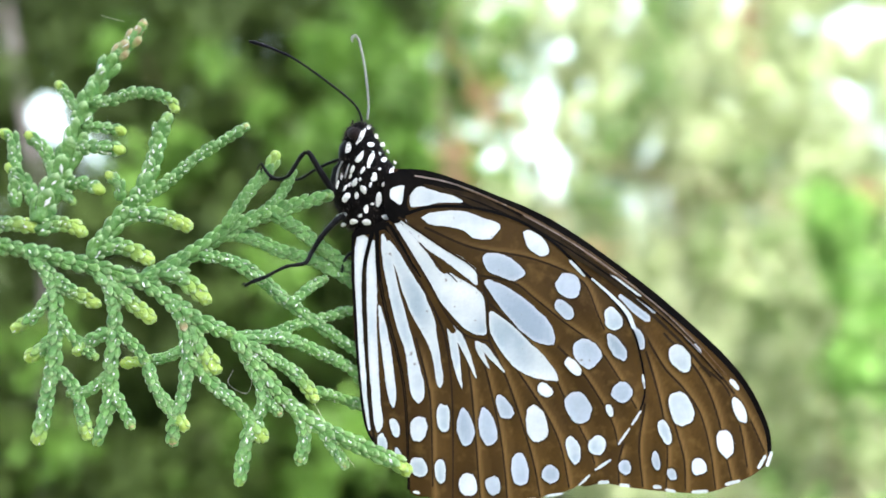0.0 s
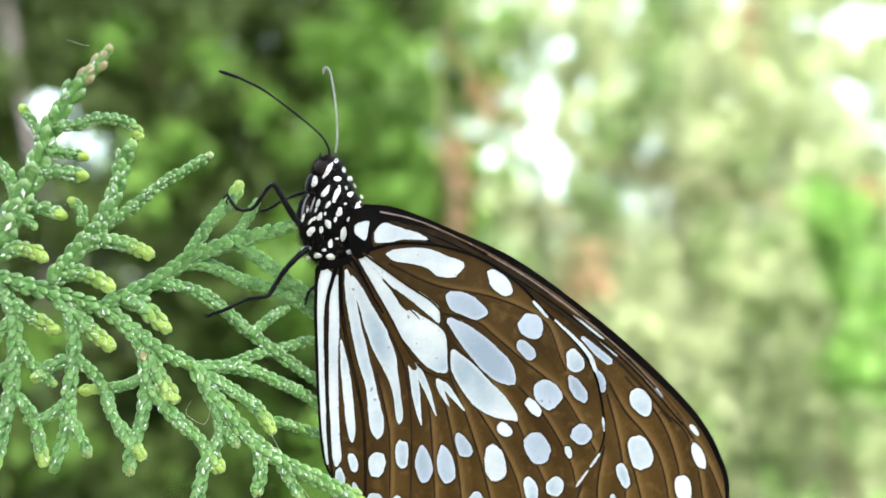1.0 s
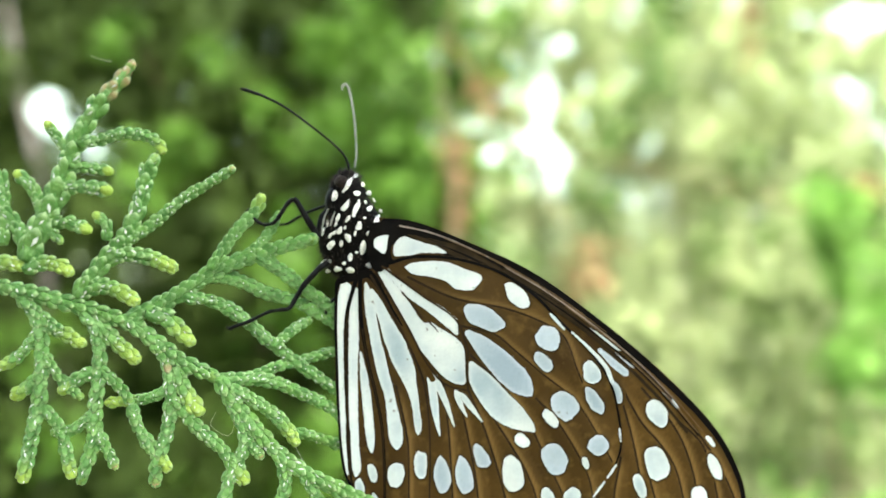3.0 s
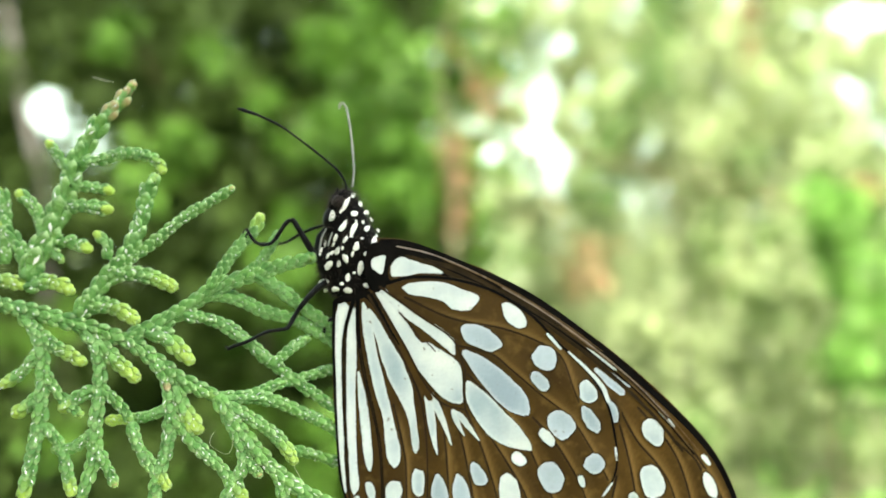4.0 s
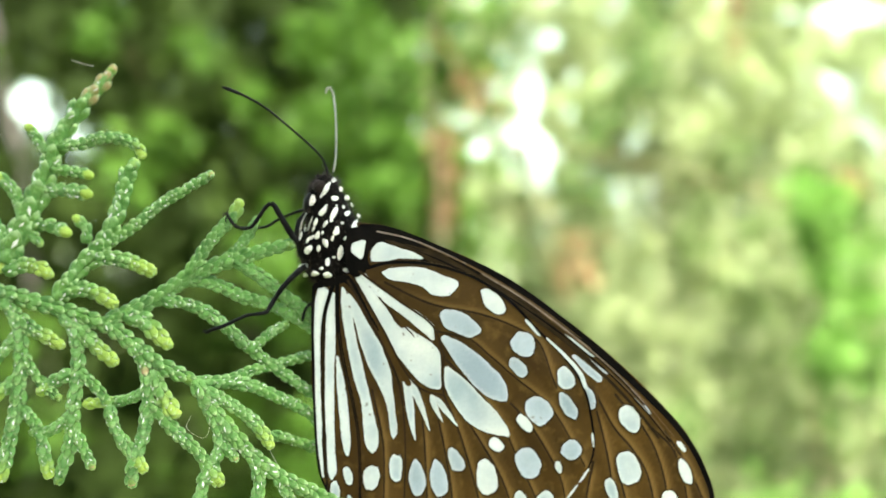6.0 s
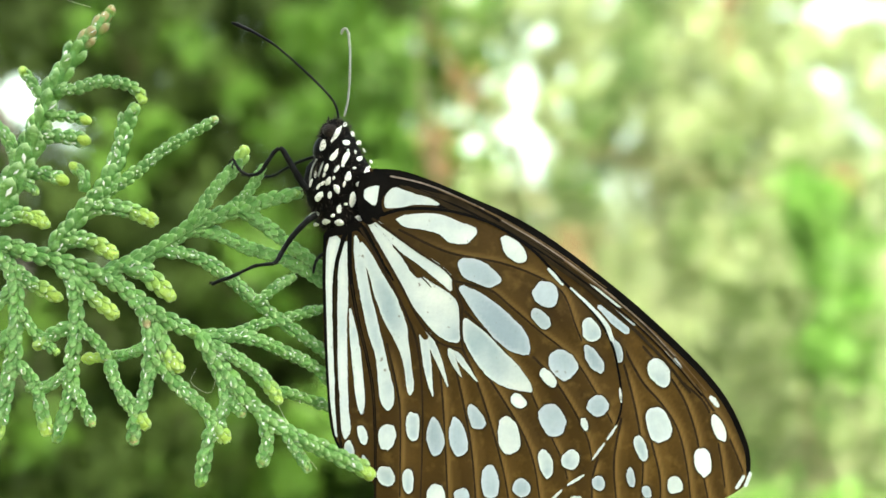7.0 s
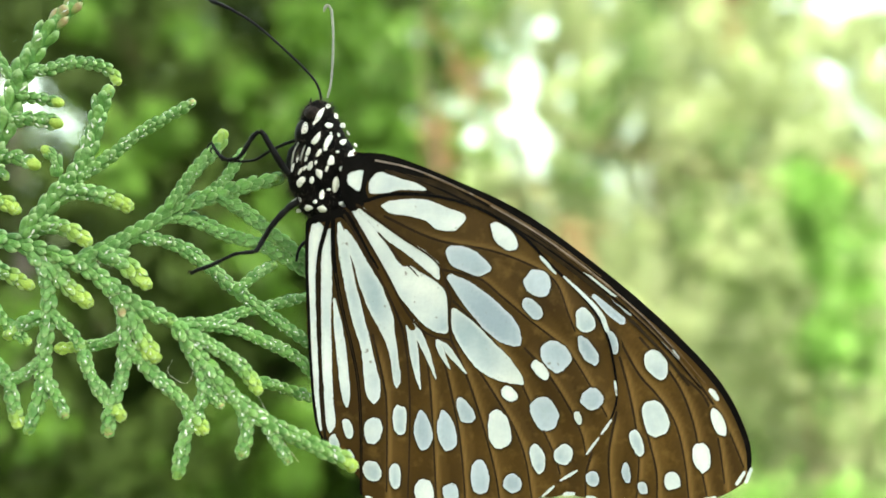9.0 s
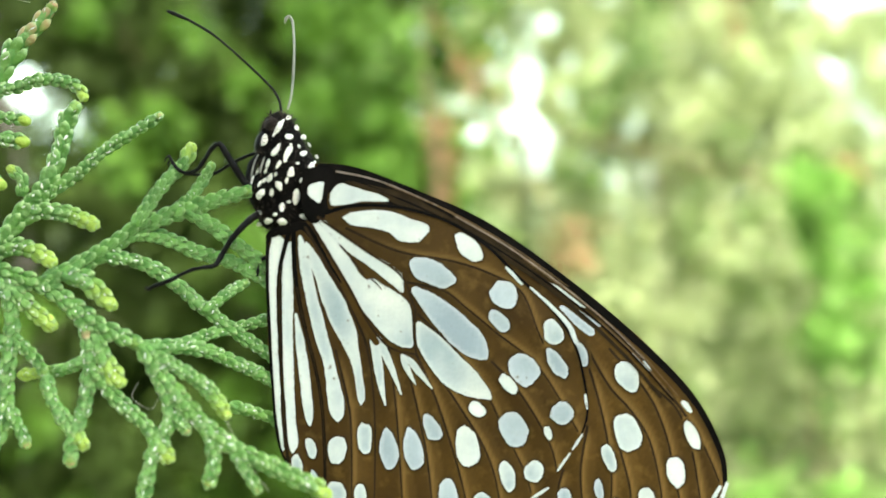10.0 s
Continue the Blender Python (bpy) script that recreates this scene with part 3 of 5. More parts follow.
for near, name in ((forewing, "forewing"), (hindwing, "hindwing")):
    far = part(name, near.data, butterfly, "wing of the far side, closed against the near one")
    far.matrix_local = far_shift @ Matrix.Rotation(radians(-0.8), 4, "Y")

W, B = WING_WHITE, WING_BLUE
# dark leading edge and dark base of the forewing
streak(forewing, FORE, [(640, 241, 9), (700, 249, 12), (800, 288, 14), (920, 342, 15), (1060, 430, 9), (1183, 528, 7), (1290, 634, 6), (1343, 731, 5), (1352, 795, 4)], WING_DARK, 0, "leading_edge")
streak(forewing, FORE, [(640, 262, 22), (700, 268, 16), (780, 296, 12), (860, 330, 9), (940, 374, 5)], WING_DARK, 0, "leading_edge")
streak(forewing, FORE + 0.02, [(690, 264, 2), (740, 278, 6), (790, 296, 12), (840, 322, 12), (900, 352, 9), (980, 398, 4)], WING_SMOKE, 0, "leading_edge")
# highlight of the leading edge, painted as thin pale and tan strips
vein(forewing, FORE + 0.05, [(672, 246), (720, 255), (760, 267), (800, 283), (850, 306)], 1.5, WING_PAINTED_GLINT)
vein(forewing, FORE + 0.05, [(850, 306), (900, 333), (1000, 394), (1100, 468)], 1.4, WING_TAN_SHEEN)
vein(forewing, FORE + 0.05, [(660, 248), (780, 292), (900, 350), (1010, 418), (1120, 500), (1200, 575), (1262, 646)], 2.2, WING_DARK)
patch(forewing, "streak", outline([(663, 284), (672, 271), (684, 267), (700, 272), (725, 280), (745, 285), (766, 297), (755, 299), (720, 298), (695, 304), (668, 306), (662, 300)], 3), FORE + 0.03, W, 0)


def root_lift(u):
    """The wing's root bends outwards round the thorax."""
    k = max(0.0, min(1.0, (672 - u) / 46))
    return FORE + 0.02 + 0.25 * k * k * (3 - 2 * k)


patch(forewing, "wing_base", outline([(618, 242), (640, 237), (660, 242), (672, 258), (664, 272), (657, 292), (660, 312), (672, 318), (655, 326), (634, 338), (618, 326), (612, 300), (611, 268)], 4), root_lift, WING_DARK, 0)
patch(forewing, "spot", outline([(623, 274), (632, 267), (650, 264), (651, 270), (647, 297), (641, 301), (632, 295), (624, 288)], 3), lambda u: root_lift(u) + 0.03, W, 0)
streak(forewing, FORE + 0.05, [(1028, 435, 3), (1065, 458, 8), (1108, 482, 3)], W)
# dark lines, one of them topped by a painted sheen line
for k in ([(700, 266), (800, 300), (900, 346), (1000, 408), (1090, 478)], [(880, 326), (960, 372), (1050, 434), (1140, 506), (1210, 575)], [(960, 390), (1040, 446), (1120, 512), (1190, 580), (1240, 640)]):
    vein(forewing, FORE + 0.045, k, 4.2, WING_SMOKE)
    vein(forewing, FORE + 0.055, [(a + 1, b - 2) for a, b in k], 1.1, WING_PAINTED_GLINT if k[0][0] == 880 else WING_VEIN)
# further tan lines of painted sheen
for k in ([(760, 268), (880, 320), (990, 384), (1080, 448)], [(1000, 398), (1100, 472), (1190, 548), (1270, 636)], [(1130, 505), (1200, 570), (1262, 640)]):
    vein(forewing, FORE + 0.05, k, 1.3, WING_TAN_SHEEN)
streak(forewing, FORE, [(1066, 482, 4), (1095, 508, 7), (1120, 528, 7)], B)
streak(forewing, FORE, [(1086, 482, 2), (1112, 502, 3), (1134, 516, 2)], B)
streak(forewing, FORE, [(1190, 563, 2), (1206, 577, 4), (1222, 593, 2)], B, 1.5)
for s in ((1182, 604, 54, 36, 62, W), (1182, 701, 68, 46, 75, W), (1150, 745, 50, 21, 70, W), (1132, 800, 37, 16, 80, B), (1162, 826, 24, 16, 65, B),
          (1072, 812, 29, 23, 70, B), (1214, 812, 34, 29, 80, W), (1266, 770, 52, 30, 80, W)):
    spot(forewing, FORE, *s)
for s in ((1294, 705, 52, 21, 66, W), (1101, 566, 44, 22, 70, B)):
    spot(forewing, FORE + 0.05, *s)
spot(forewing, FORE + 0.05, 1285, 655, 27, 10, 50, W, 0.0, 0)
for k in FORE_VEINS:
    vein(forewing, FORE - 0.040, k, 2.4, WING_VEIN)
for a, b in (((1346, 812), (1355, 786)), ((1329, 816), (1343, 793)), ((1266, 847), (1293, 840)), ((1201, 861), (1230, 860)), ((1151, 856), (1168, 860)),
             ((1127, 850), (1140, 851)), ((1062, 845), (1079, 848)), ((1021, 841), (1040, 840))):
    streak(forewing, FORE + 0.02, [(*a, 3), ((a[0] + b[0]) / 2, (a[1] + b[1]) / 2, 3.4), (*b, 3)], W, 0, "fringe")

# the hindwing's streaks, from the inner margin outwards
for k in ([(571, 364, 11), (566, 390, 11), (561, 430, 8), (561, 480, 7), (564, 550, 7), (569, 620, 6), (574, 680, 4), (581, 735, 2)],
          [(592, 372, 3), (588, 400, 7), (587, 430, 9), (588, 480, 10), (588, 520, 9), (590, 600, 9), (595, 680, 8), (599, 720, 9), (598, 738, 3)],
          [(602, 496, 2), (609, 540, 7), (616, 590, 9), (622, 640, 9), (626, 676, 7), (628, 692, 2)],
          [(609, 360, 3), (616, 394, 9), (622, 430, 10), (630, 470, 10), (638, 500, 11), (648, 540, 11), (660, 580, 10), (666, 610, 11), (673, 648, 14), (676, 672, 11), (676, 685, 2)],
          [(620, 372, 3), (634, 400, 9), (648, 431, 12), (665, 468, 18), (679, 500, 19), (692, 530, 17), (702, 560, 11), (712, 600, 7), (717, 640, 7), (717, 656, 1)],
          [(734, 516, 1), (739, 540, 7), (746, 580, 8), (752, 620, 6), (760, 657, 1)], [(738, 524, 1), (750, 548, 7), (768, 585, 6), (788, 638, 1)],
          [(786, 566, 1), (794, 582, 6), (803, 602, 4), (813, 620, 1)], [(788, 566, 1), (804, 580, 6), (822, 602, 5), (842, 627, 1)]):
    streak(hindwing, HIND + (0.02 if k[0][0] == 620 else 0), k, W, 0 if k[0][0] == 620 else 1.5)
for k in ([(632, 338), (640, 334), (652, 345), (668, 362), (682, 378), (698, 400), (712, 422), (726, 436), (738, 434), (752, 443), (770, 453), (790, 466), (800, 478), (805, 492), (807, 520), (809, 545), (804, 555),
           (788, 553), (772, 546), (755, 532), (735, 508), (712, 480), (694, 446), (676, 412), (660, 385), (645, 360)],
          [(640, 333), (652, 331), (668, 345), (690, 363), (720, 384), (752, 399), (775, 415), (789, 428), (791, 445), (790, 459), (775, 448), (755, 432), (735, 416), (712, 400), (697, 390), (683, 378), (668, 362), (652, 345)],
          [(684, 327), (700, 318), (745, 314), (775, 318), (800, 328), (830, 338), (836, 350), (825, 362), (815, 370), (785, 368), (765, 353), (735, 345), (700, 340)]):
    patch(hindwing, "streak", outline(k, 4), HIND + (0.014 if k[0] == (640, 333) else 0.0), W, 0 if k[0][0] == 640 else 1.8)
vein(hindwing, HIND + 0.03, [(734, 434), (744, 443), (753, 453)], 1.5, WING_VEIN)
vein(hindwing, HIND + 0.03, [(680, 376), (700, 399), (722, 427)], 2.0, WING_VEIN)
streak(hindwing, HIND, [(808, 452, 6), (840, 478, 18), (880, 517, 25), (915, 550, 23), (933, 570, 9)], B, 1.6)
streak(hindwing, HIND, [(817, 512, 5), (836, 545, 21), (870, 588, 27), (900, 612, 25), (930, 632, 13), (943, 642, 4)], W, 1.6)
for s in ((905, 378, 62, 31, 46, W, 0.2), (842, 423, 86, 42, 24, B, -0.1), (967, 461, 50, 44, 40, B), (958, 507, 46, 26, 48, B), (1052, 526, 46, 33, 62, W, 0.15),
          (1059, 581, 60, 25, 58, B), (1001, 592, 58, 50, 50, B), (975, 618, 42, 20, 48, W), (1068, 668, 40, 38, 40, B), (984, 697, 64, 46, 62, B),
          (1044, 703, 24, 13, 70, W), (920, 662, 32, 24, 38, W), (902, 726, 70, 41, 78, W, 0.12), (840, 692, 52, 26, 65, B, 0.5)):
    spot(hindwing, HIND, *s)
for s in ((675, 735, 48, 33, 95, W), (630, 731, 38, 17, 75, W), (724, 714, 54, 25, 88, W), (766, 729, 72, 30, 82, B, 0.34), (808, 729, 76, 31, 80, B, 0.3),
          (606, 763, 42, 18, 80, W), (637, 787, 38, 12, 75, B), (676, 808, 40, 32, 60, W), (717, 815, 46, 21, 88, W), (770, 842, 46, 34, 80, W),
          (818, 845, 36, 29, 75, B), (870, 812, 62, 32, 82, B, 0.2), (928, 824, 34, 33, 40, B), (973, 777, 54, 26, 76, W), (1020, 769, 38, 33, 110, W)):
    spot(hindwing, HIND, *s)
streak(hindwing, HIND + 0.05, [(552, 372, 3), (556, 359, 6), (572, 352, 8), (592, 346, 9), (614, 340, 8)], WING_DARK, 0, "vein")
vein(hindwing, HIND + 0.005, [(622, 342), (682, 440), (722, 514), (745, 548)], 9.0, WING_BROWN)
streak(hindwing, HIND + 0.05, [(614, 340, 8), (626, 352, 7), (642, 378, 5), (660, 407, 3), (682, 442, 1.5)], WING_DARK, 0, "vein")
for k, w in (([(590, 354), (581, 386), (574, 420), (573, 480), (576, 560), (583, 680), (592, 770)], 4.6), ([(598, 350), (599, 400), (604, 450), (618, 520), (634, 580), (648, 650), (654, 740), (656, 850)], 4.6),
             ([(618, 344), (674, 440), (710, 510), (729, 562), (740, 650), (742, 760), (740, 884)], 4.2), ([(628, 338), (690, 440), (735, 520), (770, 556), (814, 567)], 4.2),
             ([(812, 488), (809, 530), (814, 567)], 4.0), ([(640, 326), (720, 382), (786, 428), (812, 488)], 4.0),
             ([(652, 320), (704, 306), (786, 309), (868, 333), (938, 377), (988, 427), (1050, 486), (1089, 545), (1107, 612), (1112, 668), (1099, 714)], 3.6),
             ([(552, 366), (552, 440), (556, 520), (562, 620), (573, 720), (598, 775)], 3.6)):
    cell = k[0][0] in (618, 628, 812, 640)
    vein(hindwing, HIND + 0.035, k, w * (0.62 if cell else 0.92), WING_VEIN if cell else WING_DARK)
    if k[0][0] in (590, 598):
        vein(hindwing, HIND + 0.045, k[2:], w * 0.36, WING_SMOKE)
for k in HIND_VEINS:
    vein(hindwing, HIND - 0.040, k, 2.4, WING_VEIN)
for a, b in (((664, 854), (677, 857)), ((872, 876), (899, 869)), ((918, 866), (952, 861)), ((983, 846), (1004, 826)), ((1014, 817), (1045, 797)),
             ((1060, 768), (1082, 737)), ((1086, 731), (1104, 704)), ((1108, 634), (1112, 661))):
    streak(hindwing, HIND + 0.07, [(*a, 1.6), ((a[0] + b[0]) / 2, (a[1] + b[1]) / 2, 2.6), (*b, 1.4)], W, 0, "fringe")
streak(hindwing, HIND + 0.07, [(970, 413, 2), (982, 426, 3), (999, 444, 2)], W, 0, "fringe")
streak(hindwing, HIND + 0.07, [(1012, 448, 1.5), (1050, 482, 3), (1080, 515, 4), (1093, 545, 4)], W, 0, "fringe")


# ---- the body ----
def lump(u, v, y, ru, rv, ry, angle, rough=0.05, seg=(26, 18)):
    """An uneven rounded body form, in drawing units, with its depth in millimetres."""
    vs, fs = ball(1.0, *seg)
    a = radians(angle)
    c = plane_point(u, v, y) - ORIGIN
    out = []
    for p in vs:
        k = 1 + rough * noise.noise(p * 3.0 + Vector((u, v, 0)) * 0.05)
        x, z = p.x * ru * k, p.z * rv * k
        out.append(c + Vector((x * math.cos(a) - z * math.sin(a), 0, x * math.sin(a) + z * math.cos(a))) * UNIT + Vector((0, p.y * ry * k / 1000, 0)))
    return out, fs


def body_front(u, v):
    """The depth of the body's near side, in millimetres."""
    best = 0.6
    for cu, cv, cy, ru, rv, ry, an in BODY_FORMS:
        a = radians(an)
        du, dv = u - cu, -(v - cv)
        x, z = (du * math.cos(a) + dv * math.sin(a)) / ru, (-du * math.sin(a) + dv * math.cos(a)) / rv
        if x * x + z * z < 0.98:
            best = min(best, cy - ry * math.sqrt(1 - x * x - z * z))
    return best


BODY_FORMS = [(578, 252, 1.0, 46, 100, 2.6, 4), (605, 244, 1.0, 32, 62, 2.3, 28), (548, 284, 0.9, 33, 46, 2.2, 8), (580, 325, 0.8, 48, 32, 2.2, 0)]
HEAD_FORMS = [(566, 176, 0.9, 28, 34, 1.6, -20)]


def swollen(forms, seg=(44, 30)):
    """One skin round several rounded forms, seen from the first one's middle."""
    def inside(q):
        for cu, cv, cy, ru, rv, ry, an in forms:
            a = radians(an)
            du, dy, dv = q.x - cu, (q.y - cy) / ry, q.z + cv
            x, z = (du * math.cos(a) + dv * math.sin(a)) / ru, (-du * math.sin(a) + dv * math.cos(a)) / rv
            if x * x + z * z + dy * dy < 1:
                return True
        return False

    vs, fs = ball(1.0, *seg)
    cu, cv, cy = forms[0][:3]
    out = []
    for d in vs:
        far = 0.0
        for k in range(60):
            r = 130 * (1 - k / 60)
            if inside(Vector((cu + d.x * r, cy + d.y * r * 0.045, -cv + d.z * r))):
                far = r
                break
        far *= 1 + 0.035 * noise.noise(d * 9.0)
        out.append(plane_point(cu + d.x * far, cv - d.z * far, cy + d.y * far * 0.045) - ORIGIN)
    return out, fs


part("thorax", mesh_of("thorax", *swollen(BODY_FORMS), [BODY_BLACK]), butterfly, "black hairy thorax with white dots")
part("head", mesh_of("head", *join([lump(*f, 0.07) for f in HEAD_FORMS]), [BODY_BLACK]), butterfly, "black head with white dots")
part("eye", mesh_of("eye", *lump(541, 199, 0.3, 14, 23, 0.9, -12, 0.0), [LEG_BLACK]), butterfly, "glossy black eye")
part("eye", mesh_of("eye", *lump(561, 167, 0.2, 18, 16, 1.1, 10, 0.0), [EYE_BROWN]), butterfly, "dull brown-grey eye")
part("palp", mesh_of("palp", *tube([plane_point(*q) - ORIGIN for q in ((540, 212, 0.4), (522, 236, 0.4), (516, 262, 0.5), (518, 284, 0.6))], [UNIT * r for r in (6, 8, 7, 3)]), [LEG_BLACK]), butterfly, "dark proboscis and palps folded under the head")
part("abdomen", mesh_of("abdomen", *lump(612, 470, 1.0, 30, 130, 1.0, 8, 0.05), [BODY_BLACK]), butterfly)
BODY_FORMS = BODY_FORMS + HEAD_FORMS + [(541, 199, 0.3, 14, 23, 0.9, -12), (561, 167, 0.2, 18, 16, 1.1, 10)]


def body_dot(u, v, length, width, angle):
    """A tuft of white scales that follows the body's round side."""
    a = radians(angle)
    length, width = length * 0.9, width * 0.82
    verts, faces, n = [], [], 12
    rows = (0.0, 0.45, 0.8, 1.0)
    for r in rows:
        for k in range(n):
            t = 2 * math.pi * k / n
            rag = 1 + 0.45 * noise.noise(Vector((u / 3 + 1.1 * math.cos(t), v / 3 + 1.1 * math.sin(t), 4.4)))
            p, q = length / 2 * r * rag * math.cos(t), width / 2 * r * rag * math.sin(t)
            x, z = u + p * math.cos(a) - q * math.sin(a), v + p * math.sin(a) + q * math.cos(a)
            verts.append(plane_point(x, z, body_front(x, z) - 0.10 * (1 - r ** 3) - 0.02) - ORIGIN)
    for i in range(len(rows) - 1):
        for k in range(n):
            faces.append((i * n + k, i * n + (k + 1) % n, (i + 1) * n + (k + 1) % n, (i + 1) * n + k))
    return part("white_dot", mesh_of("white_dot", verts, faces, [BODY_WHITE]), butterfly)


for d in ((545, 190, 27, 14, 100), (570, 168, 40, 11, 118), (573, 149, 9, 7, 0), (585, 153, 10, 9, 0), (588, 185, 15, 11, 20), (612, 187, 12, 11, 0),
          (566, 209, 30, 13, 122), (589, 212, 27, 13, 118), (614, 215, 13, 12, 0), (594, 246, 21, 16, 110), (629, 238, 24, 13, 115), (552, 232, 20, 8, 112)):
    body_dot(*d)
for d in ((571, 234, 18, 9, 130), (556, 258, 22, 12, 112), (572, 271, 20, 15, 70), (540, 287, 24, 16, 125), (559, 284, 15, 9, 90), (602, 292, 34, 14, 96),
          (578, 309, 17, 14, 100), (618, 325, 25, 14, -8), (577, 335, 20, 16, 20), (553, 334, 18, 12, 0), (531, 322, 24, 12, -25), (536, 341, 12, 9, 0),
          (601, 353, 17, 13, 120), (524, 262, 20, 6, 105), (600, 170, 14, 8, 60), (612, 262, 12, 8, 110), (546, 262, 12, 7, 130)):
    body_dot(*d)


def hair(count):
    """Short dark hairs standing out from the body."""
    verts, faces = [], []
    rng = random.Random(5)
    for _ in range(count):
        cu, cv, cy, ru, rv, ry, an = BODY_FORMS[rng.choice((0, 0, 1, 2, 3, 4))]
        a = radians(an)
        d = Vector((rng.gauss(0, 1), rng.gauss(0, 0.8), rng.gauss(0, 1))).normalized()
        x, z = d.x * ru, d.z * rv
        off = Vector((x * math.cos(a) - z * math.sin(a), 0, x * math.sin(a) + z * math.cos(a))) * UNIT + Vector((0, d.y * ry / 1000, 0))
        root = plane_point(cu, cv, cy) - ORIGIN + off * 0.97
        lean = (d + Vector((0.25, 0, -0.45)) + Vector((rng.gauss(0, 0.25), rng.gauss(0, 0.25), rng.gauss(0, 0.25)))).normalized()
        long = rng.uniform(6, 17) * UNIT
        side = lean.orthogonal().normalized() * UNIT * 0.7
        other = lean.cross(side)
        base = len(verts)
        verts += [root + side, root - side * 0.5 + other * 0.8, root - side * 0.5 - other * 0.8, root + lean * long]
        faces += [(base, base + 1, base + 3), (base + 1, base + 2, base + 3), (base + 2, base, base + 3)]
    return tagged(part("hair", mesh_of("hair", verts, faces, [HAIR]), butterfly, "short brown-grey body hair"), kind="stuff")


for d in ((583, 228, 8, 6, 0), (604, 232, 7, 6, 0), (548, 246, 12, 6, 115), (586, 262, 12, 6, 110), (566, 252, 9, 6, 100), (590, 300, 9, 7, 0), (566, 322, 10, 8, 0),
          (538, 268, 14, 7, 120), (532, 248, 14, 5, 100), (592, 199, 6, 5, 0), (606, 203, 8, 5, 60), (636, 222, 9, 6, 60), (622, 200, 10, 5, 60)):
    body_dot(*d)
hair(2600)


def limb(name, knots, radii, mat, label="", pivot=None, parent=None):
    """A limb through knots of u, v and depth; radii in drawing units."""
    line = spline([(*k, r) for k, r in zip(knots, radii)], 7)
    o = ORIGIN if pivot is None else pivot
    v, f = tube([plane_point(p[0], p[1], p[2]) - o for p in line], [max(0.5, p[3]) * UNIT * (0.96 + 0.22 * noise.noise(Vector((p[0] / 7, p[1] / 7, 3.1)))) for p in line], 8)
    return part(name, mesh_of(name, v, f, [mat]), parent or butterfly, label)


def leg(name, knots, radii, joints, label):
    """A leg in its segments: the thigh, and on it the shin and the foot."""
    a, b = joints
    thigh = limb(name, knots[:a + 1], radii[:a + 1], LEG_BLACK, label)
    limb("tibia", knots[a:b + 1], radii[a:b + 1], LEG_BLACK, parent=thigh)
    limb("tarsus", knots[b:], radii[b:], LEG_BLACK, parent=thigh)
    rng = random.Random(len(knots))
    verts, faces = [], []
    for _ in range(170):
        i = rng.randrange(len(knots) - 1)
        s = rng.random()
        p = [knots[i][k] * (1 - s) + knots[i + 1][k] * s for k in range(3)]
        root = plane_point(*p) - ORIGIN
        d = Vector((rng.gauss(0, 1), rng.gauss(0, 1), rng.gauss(0, 1) - 0.5)).normalized()
        side = d.orthogonal().normalized() * UNIT * 0.7
        base = len(verts)
        verts += [root + side, root - side, root + d * UNIT * (radii[i] + rng.uniform(1.5, 5))]
        faces.append((base, base + 1, base + 2))
    tagged(part("bristle", mesh_of("bristle", verts, faces, [LEG_BLACK]), thigh), kind="stuff")
    return thigh


for k in ([(537, 212, 0.0), (527, 232, -0.15), (523, 250, -0.1), (521, 268, 0.0)], [(546, 222, -0.9), (541, 236, -0.95), (537, 250, -0.9)]):
    limb("palp", k, [1.2, 2.0, 2.0, 1.2][:len(k)], FEELER_GREY, "pale grey stripe along the folded palp")
limb("palp", [(557, 162, 0.3), (554, 149, 0.2), (555, 138, 0.2)], [3.4, 2.6, 1.0], LEG_BLACK, "small pointed black palp")
leg("foreleg", [(520, 276, 0.1), (507, 262, -0.2), (482, 222, -0.8), (470, 202, -1.1), (463, 198, -1.2), (452, 208, -1.2), (433, 238, -1.1), (424, 247, -1.0), (408, 250, -0.9), (394, 244, -0.8), (384, 232, -0.7), (377, 219, -0.6)],
     [7, 7, 6, 5.4, 4.8, 4.4, 4, 3.8, 3.4, 3.2, 3, 2.2], (4, 7), "bent black leg gripping a twig")
leg("foreleg", [(532, 214, 1.2), (505, 224, 1.5), (478, 238, 1.8), (455, 252, 1.9), (430, 255, 1.8), (394, 251, 0.6)], [3.6, 3.4, 3.2, 3, 2.8, 2.2], (2, 4), "thin black leg of the far side")
leg("middle_leg", [(536, 322, -0.4), (518, 334, -0.7), (492, 362, -0.9), (474, 390, -0.8), (464, 408, -1.0), (458, 414, -1.1), (440, 416, -1.2), (422, 419, -1.3), (400, 429, -1.5), (378, 440, -1.6), (356, 448, -1.6), (343, 455, -1.4)],
     [7, 6, 5.6, 5, 4.8, 4.4, 3.6, 3.4, 3.4, 3.8, 3.8, 3.4], (5, 8), "black leg stretched to a twig")
limb("hind_leg", [(556, 392, 0.9), (544, 400, 0.8), (536, 412, 0.8), (532, 432, 0.9)], [3.6, 3.4, 3, 2.4], LEG_BLACK, "end of a black leg beside the wing")
for k in ([(378, 221, -0.6), (372, 224, -0.6), (369, 232, -0.5)], [(381, 226, -0.6), (376, 233, -0.7), (378, 240, -0.6)], [(345, 454, -1.4), (340, 450, -1.4), (337, 456, -1.2)]):
    limb("claw", k, [1.8, 1.5, 0.8], LEG_BLACK)
FEELER_AT = plane_point(573, 142, 0.3)
